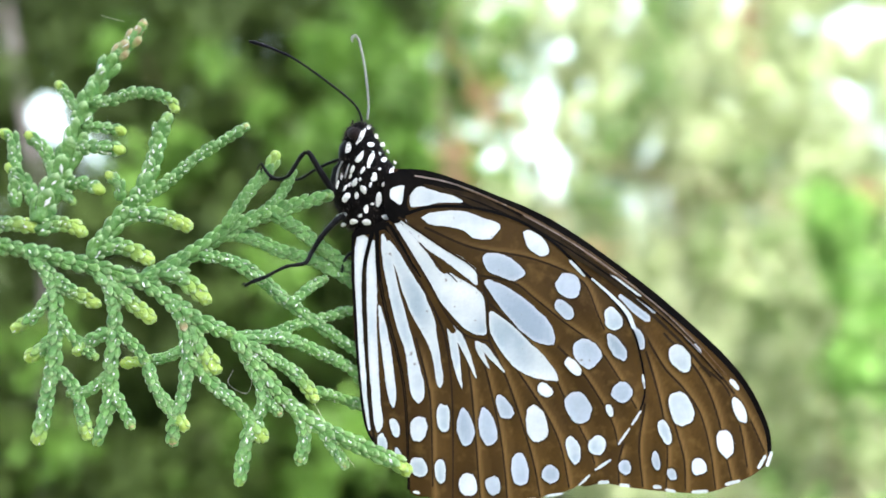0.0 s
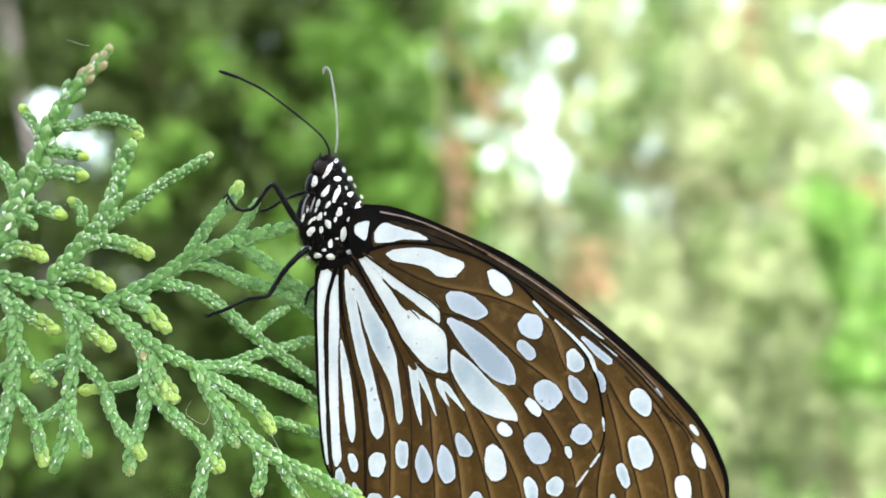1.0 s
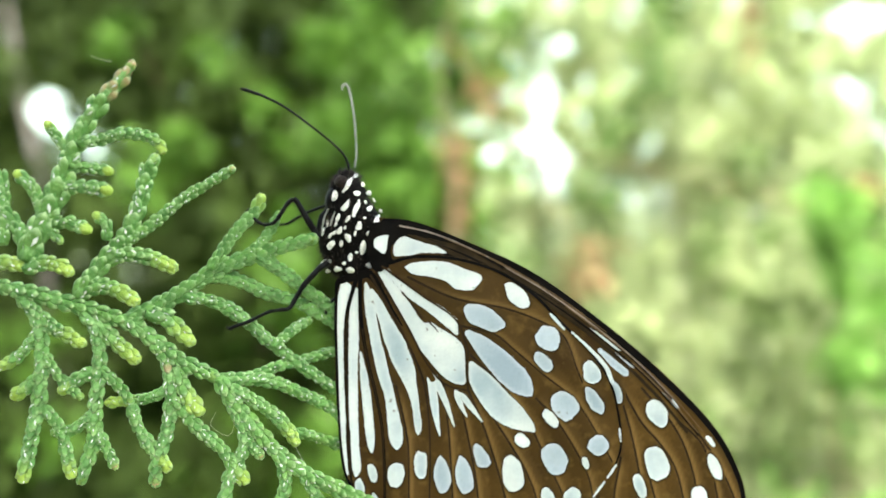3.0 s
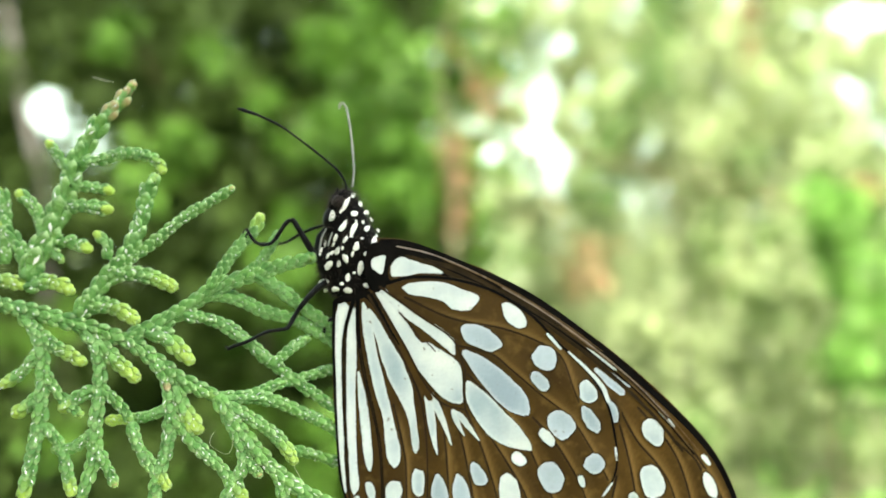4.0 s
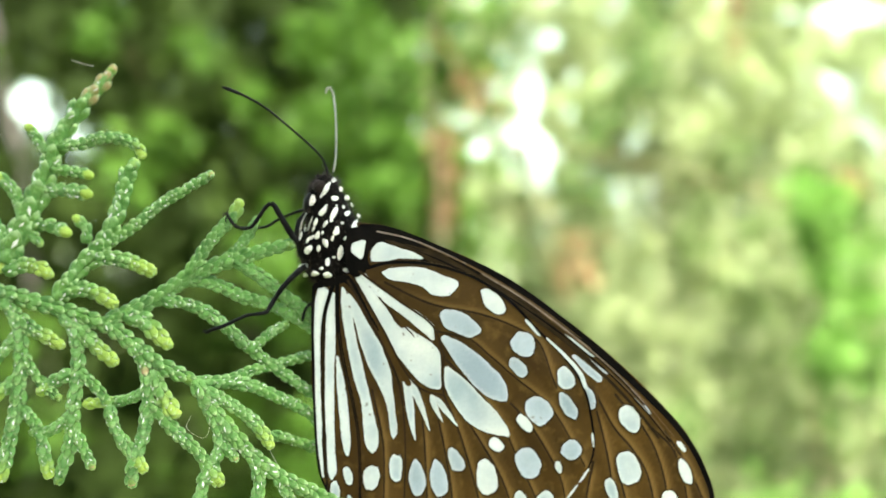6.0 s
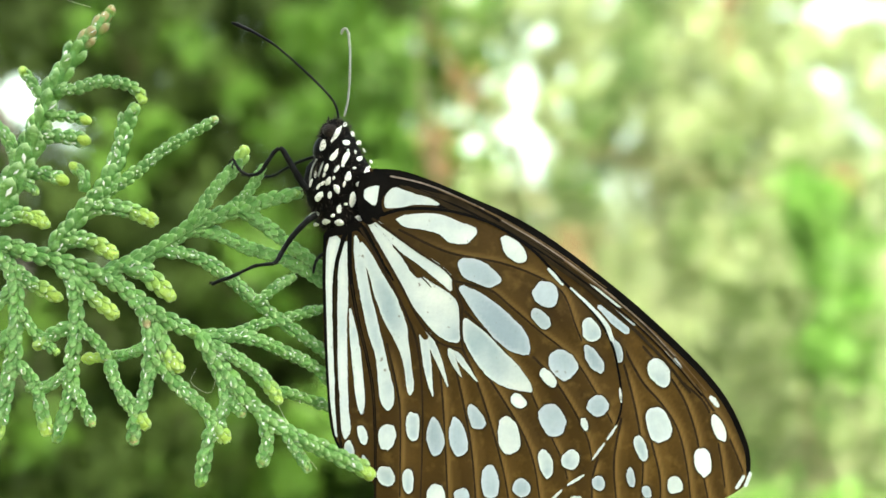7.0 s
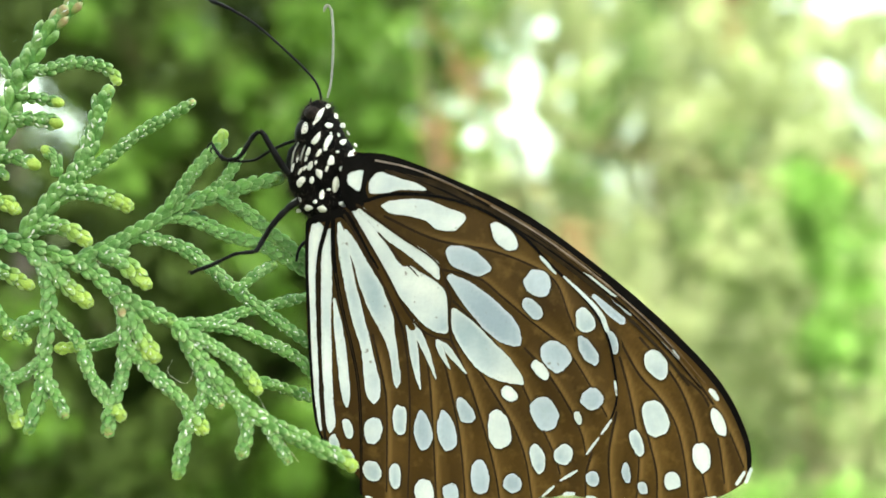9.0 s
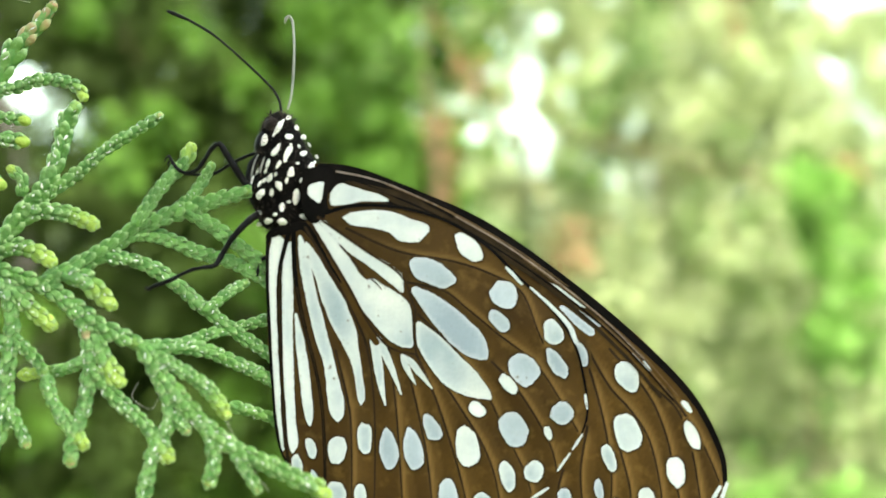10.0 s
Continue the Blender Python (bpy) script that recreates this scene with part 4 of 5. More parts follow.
feeler_near = limb("antenna", [(573, 142, 0.3), (569, 122, 0.2), (556, 100, 0.0), (516, 60, -0.3), (456, 8, -0.5), (410, -20, -0.6)],
                   [2.6, 2.4, 2.3, 2.3, 2.4, 2.8], LEG_BLACK, "long black antenna with a clubbed tip", FEELER_AT)
limb("club", [(410, -20, -0.6), (396, -26, -0.65), (382, -32, -0.7), (371, -36, -0.7)], [2.8, 3.6, 3.9, 2.2], LEG_BLACK, "", FEELER_AT, feeler_near)
FEELER_FAR_AT = plane_point(584, 138, 0.9)
feeler_far = limb("antenna", [(584, 138, 0.9), (590, 112, 1.0), (593, 75, 1.1), (594, 25, 1.2), (591, -16, 1.3)],
                  [2.4, 2.3, 2.3, 2.3, 2.4], FEELER_GREY, "pale grey antenna with a hooked tip", FEELER_FAR_AT)
limb("club", [(591, -16, 1.3), (586, -25, 1.3), (580, -23, 1.3), (577, -14, 1.3)], [2.4, 2.8, 3.1, 2.0], FEELER_GREY, "", FEELER_FAR_AT, feeler_far)


# ---- the conifer sprig ----
SPRIG_AT = (-36.0, 0.0, 1.0)
sprig = thing("conifer_sprig", at(*SPRIG_AT, 0, 0, 0), "flat green conifer sprig of scale leaves with yellow-green growing tips", "conifer sprig")
SPRIG_O = Vector(SPRIG_AT) / 1000
leaf_rng = random.Random(11)


def sprig_depth(u, v):
    """The sprig's own leaning plane, millimetres behind the wing plane."""
    x, z = (u - 784) * 0.052, (441 - v) * 0.052
    return max(-3.4, min(4.0, 0.12 * z - 0.09 * (x + 27)))


LEAF_SHAPE = [(0.0, 0.80, 0.35), (0.25, 0.95, 0.60), (0.50, 1.0, 0.85), (0.70, 0.92, 1.0), (0.86, 0.66, 0.95), (0.97, 0.28, 0.60)]


def leaf_mesh_data(sides=8):
    """One scale leaf along x, one unit long: swollen, keeled, with a blunt point."""
    verts, faces = [], []
    for s, w, h in LEAF_SHAPE:
        for k in range(sides):
            a = 2 * math.pi * k / sides
            keel = 0.62 + 0.85 * max(0.0, math.sin(a)) ** 5
            verts.append(Vector((s, 0.5 * w * math.cos(a), 0.5 * h * math.sin(a) * keel + 0.30 * s * s)))
    tip = len(verts)
    verts.append(Vector((1.05, 0, 0.30)))
    n = len(LEAF_SHAPE)
    for i in range(n - 1):
        for k in range(sides):
            a, b = i * sides + k, i * sides + (k + 1) % sides
            faces.append((a, b, b + sides, a + sides))
    for k in range(sides):
        faces.append(((n - 1) * sides + k, (n - 1) * sides + (k + 1) % sides, tip))
    return verts, faces


LEAF_V, LEAF_F = leaf_mesh_data()
FLECKS = []


SHARED = {}


def shared_leaf(age):
    """The mesh of a single scale leaf, one for each age."""
    if age not in SHARED:
        me = mesh_of("scale_leaf", [c / 1000 for c in LEAF_V], LEAF_F, [SCALE_LEAF])
        for name, values in (("young", [min(1.0, age / 4 * (0.8 + 0.4 * c.x)) for c in LEAF_V]), ("withered", [0.0] * len(LEAF_V)),
                             ("margin", [0.55 * max(0.0, c.x - 0.72) / 0.3 for c in LEAF_V])):
            me.attributes.new(name, "FLOAT", "POINT").data.foreach_set("value", values)
        SHARED[age] = me
    return SHARED[age]


def branchlet(knots, width, young=0.0, dy=(0.0, 0.0), withered=0.0, taper=0.85, wax_glint=0.46, single=False, bud=False):
    """One twig with its scale leaves in crosswise pairs: knots of u, v; width in drawing units; young: how many units at the tip are
    yellow-green; dy: depth added at its foot and its tip; bud: it ends in a round bud."""
    width *= 1.08
    young *= 1.15 if young > 20 else 1.0
    line = spline(knots, 10)
    seg = np.r_[0, np.cumsum(np.linalg.norm(np.diff(line, axis=0), axis=1))]
    total = seg[-1]
    n = max(3, int(total / (width * (0.36 if young > 40 and total < 180 else 0.42))))
    if young > 20:
        taper = max(taper, 1.0)
    tint = leaf_rng.uniform(-0.04, 0.04)

    def place(s):
        u, v = np.interp(s, seg, line[:, 0]), np.interp(s, seg, line[:, 1])
        k = s / total
        return plane_point(u, v, sprig_depth(u, v) + dy[0] + (dy[1] - dy[0]) * k) - SPRIG_O

    verts, faces, youth, wither, margin, singles = [], [], [], [], [], []
    core = [place(s) for s in np.linspace(0, total * 0.985, max(4, n))]
    cv, cf = tube(core, [0.36 * width * UNIT * (1 - 0.5 * i / len(core)) for i in range(len(core))], 6)
    verts += cv
    faces += cf
    youth += [0.0] * len(cv)
    wither += [0.0] * len(cv)
    margin += [0.0] * len(cv)
    for i in range(n):
        s = total * (i + 0.15) / n
        size = width * (1 - (1 - taper) * (i / n) ** 1.5) * leaf_rng.uniform(0.93, 1.07)
        p, q = place(s), place(min(total, s + 0.5 * width))
        d = q - p
        if d.length < 1e-9:
            d = place(total) - place(total * 0.9)
        d.normalize()
        face = Vector((0, -1, 0)) + Vector((leaf_rng.gauss(0, 0.12), 0, leaf_rng.gauss(0, 0.12)))
        face = (face - d * face.dot(d)).normalized()
        side = d.cross(face)
        y = 0.0
        if young > 0:
            y = max(0.0, min(1.0, 1.0 - (total - s) / young)) ** 0.6
        if i % 2 == 0:
            set_ = ((side, 0.25, 17), (-side, 0.25, 17))
        else:
            set_ = ((face, 0.19, 9), (-face, 0.19, 9))
        for out, shift, splay in set_:
            lateral = i % 2 == 0
            left = total - s
            closing = max(0.0, min(1.0, 1.25 - left / width))
            splay_now = radians((splay * (1 - closing) - 14 * closing) * leaf_rng.uniform(0.8, 1.2))
            ax = d * math.cos(splay_now) + out * math.sin(splay_now)
            up = (face - ax * face.dot(ax)).normalized() if lateral else (out - ax * out.dot(ax)).normalized()
            wd = ax.cross(up)
            long = min(size * (1.10 if lateral else 1.02) * leaf_rng.uniform(0.92, 1.08), left + 0.12 * width) * UNIT
            broad = size * (leaf_rng.uniform(0.60, 0.68) if lateral else leaf_rng.uniform(0.62, 0.74)) * UNIT
            thick = size * (0.38 if lateral else 0.21) * UNIT
            root = p + out * shift * size * UNIT * (0.64 if lateral else 1.0)
            if single:
                m = Matrix((ax * long * 1000, wd * -broad * 1000, up * thick * 1000)).transposed().to_4x4()
                m.translation = root
                singles.append((m, round(4 * y)))
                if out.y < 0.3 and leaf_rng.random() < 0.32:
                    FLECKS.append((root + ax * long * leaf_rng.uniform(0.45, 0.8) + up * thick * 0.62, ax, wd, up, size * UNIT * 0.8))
                continue
            base = len(verts)
            for c in LEAF_V:
                verts.append(root + ax * c.x * long + wd * c.y * broad + up * c.z * thick)
            faces += [tuple(a + base for a in f) for f in LEAF_F]
            shade = min(1.0, max(0.0, y + tint + leaf_rng.uniform(-0.06, 0.06)))
            youth += [min(1.0, shade * (0.8 + 0.4 * c.x)) for c in LEAF_V]
            margin += [0.8 * max(0.0, c.x - 0.70) / 0.3 for c in LEAF_V]
            dry = leaf_rng.random() < withered and (withered < 0.2 or total - s < 100)
            wither += [(0.9 * c.x if dry else 0.0) for c in LEAF_V]
            if out.y < 0.3 and leaf_rng.random() < wax_glint * (1 - 0.7 * y):
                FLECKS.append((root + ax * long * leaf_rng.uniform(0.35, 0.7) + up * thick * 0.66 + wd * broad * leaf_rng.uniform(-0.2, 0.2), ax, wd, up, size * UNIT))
    end, before = place(total), place(max(0.0, total - width * 0.8))
    d = (end - before).normalized()
    face = (Vector((0, -1, 0)) - d * -d.y).normalized()
    side = d.cross(face)
    tip = width * taper * UNIT * (1.0 if bud else 0.92)
    fresh = 0.85 if bud else (0.85 if young > 20 else 0.25)
    dead = 0.85 if withered and young < 20 else 0.0
    heart = 0.47 if bud else 0.41
    bv, bf = ball(tip * heart, 10, 7)
    base = len(verts)
    verts += [end - d * tip * 0.30 + side * c.x + face * c.y + d * c.z * 1.1 for c in bv]
    faces += [tuple(a + base for a in f) for f in bf]
    youth += [fresh] * len(bv)
    wither += [dead] * len(bv)
    margin += [0.0] * len(bv)
    for count, back, spread, lean, long, broad in ((4, 0.66, 0.36, 0.02, 0.56, 0.66), (4, 0.44, 0.36, 0.30, 0.50, 0.60), (4, 0.20, 0.30, 0.80, 0.40, 0.48)):
        for k in range(count):
            ang = 2 * math.pi / count * k + (0.785 if back == 0.38 else 0.0)
            out = side * math.cos(ang) + face * math.sin(ang)
            ax = (d - out * lean).normalized()
            wd = ax.cross(out).normalized()
            up = wd.cross(ax)
            up = up if up.dot(out) > 0 else -up
            base = len(verts)
            root = end - d * tip * back + out * tip * spread * (1.12 if bud else 1.0)
            for c in LEAF_V:
                verts.append(root + ax * c.x * tip * long + wd * c.y * tip * broad + up * (c.z - 0.22 * c.x ** 2 - 0.75 * c.x ** 2) * tip * 0.26)
            faces += [tuple(a + base for a in f) for f in LEAF_F]
            youth += [min(1.0, fresh * (0.86 + 0.2 * c.x)) for c in LEAF_V]
            wither += [dead * (1.0 if back < 0.3 else 0.3 * c.x) for c in LEAF_V]
            margin += [0.4 * max(0.0, c.x - 0.72) / 0.3 for c in LEAF_V]
    me = mesh_of("branchlet", verts, faces, [SCALE_LEAF])
    for name, values in (("young", youth), ("withered", wither), ("margin", margin)):
        me.attributes.new(name, "FLOAT", "POINT").data.foreach_set("value", values)
    ob = part("branchlet", me, sprig)
    for m, age in singles:
        part("scale_leaf", shared_leaf(age), ob).matrix_local = m
    return ob


# the main stem and its long arms
branchlet([(-420, 330), (-190, 362), (-60, 386), (40, 412), (110, 432), (162, 452), (215, 490), (270, 526), (322, 548)], 27, wax_glint=0.12)
branchlet([(322, 548), (352, 592), (392, 640), (440, 690), (500, 730), (560, 758), (620, 786), (646, 806)], 23, 40)
branchlet([(150, 436), (215, 410), (270, 376), (312, 350), (356, 330), (402, 318), (452, 300), (510, 286)], 24, dy=(0, 1.6), single=True)
branchlet([(306, 346), (334, 304), (362, 266), (392, 236), (406, 204)], 19, 34, (0.2, 0.8), single=True)
branchlet([(372, 322), (402, 298), (424, 268), (440, 238)], 17, 14, (0.8, 1.8), single=True)
branchlet([(396, 320), (440, 346), (486, 382), (536, 418), (575, 446)], 20, 0, (1.0, 5.0), single=True)
branchlet([(300, 354), (358, 366), (412, 390), (470, 408), (530, 440), (575, 468)], 20, 0, (0.8, 5.2), single=True)
branchlet([(256, 394), (318, 408), (372, 440), (420, 482), (472, 522), (530, 562), (578, 596)], 20, 0, (0.4, 5.8))
branchlet([(428, 494), (462, 464), (500, 442)], 16, 0, (2.6, 4.2))
branchlet([(318, 548), (352, 554), (396, 546), (436, 530), (480, 520), (560, 500)], 18, 0, (0.4, 6.4))
branchlet([(330, 552), (392, 552), (440, 562), (490, 584), (540, 610), (574, 650)], 20, 0, (0.3, 6.4))
branchlet([(346, 566), (388, 588), (430, 616), (456, 644), (474, 672)], 19, 48, (0, 0.2))
branchlet([(470, 652), (516, 664), (570, 686)], 18, 0, (3.4, 7.0))
# short shoots with yellow-green ends
branchlet([(186, 430), (222, 436), (246, 458), (274, 484)], 26, 60)
branchlet([(50, 396), (90, 378), (130, 384), (168, 408)], 24, 62)
branchlet([(92, 448), (126, 482), (170, 518)], 24, 62)
branchlet([(-40, 420), (0, 452), (32, 470), (66, 488)], 22, 60)
branchlet([(-180, 338), (-122, 332), (-80, 334), (-50, 342)], 24, 60)
branchlet([(-52, 344), (-10, 334), (20, 340), (40, 354)], 24, 62)
branchlet([(118, 318), (166, 318), (206, 328), (242, 344)], 22, 55)
branchlet([(240, 530), (258, 570), (274, 596), (290, 616)], 24, 60)
branchlet([(36, 150), (76, 152), (116, 160)], 18, 21, bud=True)
branchlet([(6, 198), (54, 188), (114, 196)], 21, 21, bud=True)
branchlet([(106, 290), (108, 262), (84, 240)], 17, 21, bud=True)
branchlet([(-16, 268), (30, 256), (74, 272)], 21, 21, bud=True)
branchlet([(-10, 262), (-32, 198), (-68, 162)], 20, 21, bud=True)
branchlet([(-52, 300), (-70, 256), (-106, 222)], 21, 21, bud=True)
branchlet([(-92, 300), (-92, 220), (-96, 172), (-118, 158)], 21, 21, bud=True)
branchlet([(-4, 276), (10, 282), (20, 296)], 19, 14)
branchlet([(28, 118), (8, 90), (-10, 66)], 18, 21, bud=True)
# the upright arms
branchlet([(-50, 330), (-14, 256), (20, 182), (52, 96), (96, 26), (130, -10), (158, -48)], 40, 14, (0, 0.4), 0.5, 0.52, 0.5)
branchlet([(50, 108), (94, 100), (132, 88), (178, 90), (206, 104), (216, 124)], 19, 34)
branchlet([(52, 398), (84, 352), (126, 306), (158, 258), (176, 204), (188, 156), (204, 130)], 28, 20, wax_glint=0.42)
branchlet([(120, 312), (196, 258), (250, 214), (300, 184), (352, 152)], 19, 16, (0, 0.3), 0.03)
# the hanging arms
branchlet([(-60, 392), (-22, 452), (-18, 560), (-32, 650), (-52, 746)], 23, 40)
branchlet([(-20, 462), (-58, 508), (-98, 532)], 19, 34)
branchlet([(-20, 548), (-46, 570), (-72, 588)], 20, 34)
branchlet([(-14, 506), (20, 552), (62, 588)], 18, 12)
branchlet([(-14, 606), (20, 646), (34, 700), (44, 738)], 20, 40)
branchlet([(62, 424), (90, 462), (95, 530), (88, 604), (84, 668), (60, 748)], 23, 14, wax_glint=0.4)
branchlet([(86, 640), (112, 688), (128, 720)], 18, 10, withered=0.04)
branchlet([(90, 616), (44, 648), (4, 654)], 17)
branchlet([(94, 534), (130, 562), (158, 598)], 18)
branchlet([(84, 536), (44, 558), (20, 578)], 20, 30)
branchlet([(198, 474), (228, 530), (232, 590), (226, 650), (206, 704), (204, 752)], 22, 8, wax_glint=0.4, withered=0.04)
branchlet([(232, 586), (282, 640), (332, 684), (378, 744)], 20, 34)
branchlet([(228, 570), (188, 588), (108, 598)], 16, 60, (0.4, 0.8))
branchlet([(156, 600), (172, 646), (204, 690), (230, 722)], 19, 40)
branchlet([(336, 572), (372, 648), (368, 690), (352, 716)], 20)
branchlet([(358, 700), (342, 748), (326, 826)], 21, 12, wax_glint=0.4)
branchlet([(374, 660), (394, 682), (408, 698)], 16, 6, withered=0.06)
branchlet([(440, 690), (452, 740), (440, 788)], 20, 8, withered=0.05)
branchlet([(484, 724), (506, 760), (528, 796)], 17, 6, withered=0.06)


def wax_glint_flecks():
    """White flecks on the keels of the leaves: waxy bloom, and specular glints painted as mesh."""
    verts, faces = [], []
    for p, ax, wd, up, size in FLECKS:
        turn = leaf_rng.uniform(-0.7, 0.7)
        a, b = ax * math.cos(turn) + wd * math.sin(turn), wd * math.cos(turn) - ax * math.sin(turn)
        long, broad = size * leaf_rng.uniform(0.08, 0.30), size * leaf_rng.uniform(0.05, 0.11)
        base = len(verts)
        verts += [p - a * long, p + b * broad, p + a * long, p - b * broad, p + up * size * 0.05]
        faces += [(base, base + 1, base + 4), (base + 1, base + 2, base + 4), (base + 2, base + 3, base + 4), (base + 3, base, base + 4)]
    return tagged(part("wax_and_glints", mesh_of("wax_and_glints", verts, faces, [WAX]), sprig, "white waxy flecks and painted glints on the scale leaves"), kind="stuff")


wax_glint_flecks()


def silk(knots, radius):
    line = spline(knots, 8)
    v, f = tube([plane_point(*p) - SPRIG_O for p in line], [radius * UNIT] * len(line), 5)
    return part("silk_thread", mesh_of("silk_thread", v, f, [SILK]), sprig, "fine pale spider silk")


silk([(318, 612, -1.6), (308, 634, -1.8), (320, 648, -2.0), (342, 656, -2.1), (352, 640, -2.0), (352, 612, -1.9)], 0.25)
silk([(116, -50, 3.2), (96, -55, 3.1), (74, -62, 3.0)], 0.4)
silk([(470, 676, -2.6), (486, 706, -2.8), (500, 736, -3.0), (545, 796, -3.2)], 0.35)


# ---- the shrubs behind ----
def bg_point(u, v, depth):
    """A place seen in the direction u, v, at a depth in metres from the lens."""
    k = UNIT / REACH * depth
    return Vector(((u - 784) * k, depth - REACH, EYE_Z + (441 - v) * k))


GAPS = [(38, 155, 47, 45), (-40, 30, 18, 24), (632, 142, 15, 15), (880, 78, 17, 15), (930, 138, 15, 86), (905, 225, 19, 26), (975, 40, 17, 17), (835, 236, 22, 19), (950, 290, 17, 34), (866, 132, 19, 17),
        (1002, 112, 14, 14), (1000, 180, 9, 12), (948, 235, 25, 25), (1462, 124, 20, 20), (1500, 0, 92, 20), (1400, 0, 40, 10), (1350, 136, 11, 11), (1566, 104, 16, 30), (1550, 215, 10, 12), (895, 470, 12, 12), (458, 405, 18, 15)]


def in_gap(p, spread=1.0):
    """Which of these places stand before an opening of the thicket."""
    k = UNIT / REACH * (p[:, 1] + REACH)
    u, v = p[:, 0] / k + 784, 441 - (p[:, 2] - EYE_Z) / k
    hit = np.zeros(len(p), bool)
    for a, b, c, d in GAPS:
        hit |= ((u - a) / (c * spread)) ** 2 + ((v - b) / (d * spread)) ** 2 < 1
    return hit


def leaf_blades(p, rng, leaf, droop=0.5):
    """Small folded leaves at these places: vertices and faces."""
    n = len(p)
    a = rng.normal(0, 1, (n, 3))
    a[:, 2] -= droop
    a /= np.linalg.norm(a, axis=1)[:, None]
    s = np.cross(a, rng.normal(0, 1, (n, 3)))
    s /= np.linalg.norm(s, axis=1)[:, None]
    fold = np.cross(a, s)
    long = leaf * rng.uniform(0.6, 1.25, (n, 1))
    wide = long * 0.24
    verts = np.stack([p, p + a * long * 0.5 + s * wide + fold * wide * 0.35, p + a * long, p + a * long * 0.5 - s * wide + fold * wide * 0.35], 1).reshape(-1, 3)
    b = 4 * np.arange(n)
    faces = np.stack([b, b + 1, b + 2, b, b + 2, b + 3], 1).reshape(-1, 3)
    return verts, faces.tolist()


def crown_mesh(name, clumps, mat, leaf, seed, stretch=1.0):
    """Clumps of small folded leaves: clumps of u, v, depth, radius in metres and a count; stretch: how drooping and narrow they are."""
    rng = np.random.RandomState(seed)
    c = np.array([tuple(bg_point(u, v, depth)) for u, v, depth, _, _ in clumps])
    count = np.array([k[4] for k in clumps])
    radius = np.array([k[3] for k in clumps])
    p = np.repeat(c, count, 0) + rng.normal(0, 0.5, (count.sum(), 3)) * np.repeat(radius, count)[:, None] * np.array([1 / stretch, 1, 0.85 * stretch])
    p = p[~in_gap(p)]
    return mesh_of(name, *leaf_blades(p, rng, leaf, 0.5 * stretch), [mat], smooth=False)


def shrub(name, label, foot_u, depth, top_v, fields, mat, leaf, seed, category="shrub", stem=0.02, stretch=1.0):
    """A shrub: a forked stem rising from the ground and a crown of leaf clumps; fields of u0, v0, u1, v1, clumps, radius, leaves a clump."""
    rng = random.Random(seed)
    foot = bg_point(foot_u, 441, depth)
    foot.z = 0.0
    ob = thing(name, Matrix.Translation(foot), label, category, "conifers behind the sprig" if name == "conifer" else "shrubs of the thicket")
    clumps = []
    for u0, v0, u1, v1, count, radius, leaves in fields:
        for _ in range(count):
            u, v = rng.uniform(u0, u1), rng.uniform(v0, v1)
            clumps.append((u, v, depth + rng.uniform(-0.35, 0.35), radius * rng.uniform(0.7, 1.3), leaves))
    bark = DARK_BARK if name == "conifer" else BARK
    crown = part("crown", crown_mesh("crown", clumps, mat, leaf, seed, stretch), ob)
    crown.matrix_local = Matrix.Translation(-foot)
    top = bg_point(foot_u + rng.uniform(-30, 30), top_v, depth + 0.45)
    bend = (foot + top) / 2 + Vector((rng.uniform(-0.1, 0.1), 0.3, 0))
    line = spline([tuple(foot), tuple(bend), tuple(top)], 8)
    part("trunk", mesh_of("trunk", *tube([Vector(p) - foot for p in line], [stem * (1 - 0.7 * i / len(line)) for i in range(len(line))], 7), [bark]), ob)
    for c in clumps[::max(1, len(clumps) // 14)]:
        end = bg_point(c[0], c[1], c[2])
        start = Vector(line[min(len(line) - 2, max(4, int(len(line) * min(0.9, max(0.3, (end.z - 0.15) / max(0.1, top.z))))))])
        mid = (start + end) / 2 + Vector((0, 0, 0.06))
        l2 = spline([tuple(start), tuple(mid), tuple(end)], 5)
        part("limb", mesh_of("limb", *tube([Vector(p) - foot for p in l2], [stem * 0.32 * (1 - 0.7 * i / len(l2)) for i in range(len(l2))], 5), [bark]), ob)
    return ob


def sapling(label, foot_u, depth, knots, radius, mat):
    """A slender bare stem: knots of u, v from its top down to the ground."""
    foot = bg_point(foot_u, 441, depth)
    foot.z = 0.0
    ob = thing("sapling", Matrix.Translation(foot), label, "sapling")
    line = spline([tuple(bg_point(u, v, depth)) for u, v in knots] + [tuple(foot)], 8)
    part("stem", mesh_of("stem", *tube([Vector(p) - foot for p in line], [radius * (0.6 + 0.4 * i / len(line)) for i in range(len(line))], 8), [mat]), ob)
    return ob


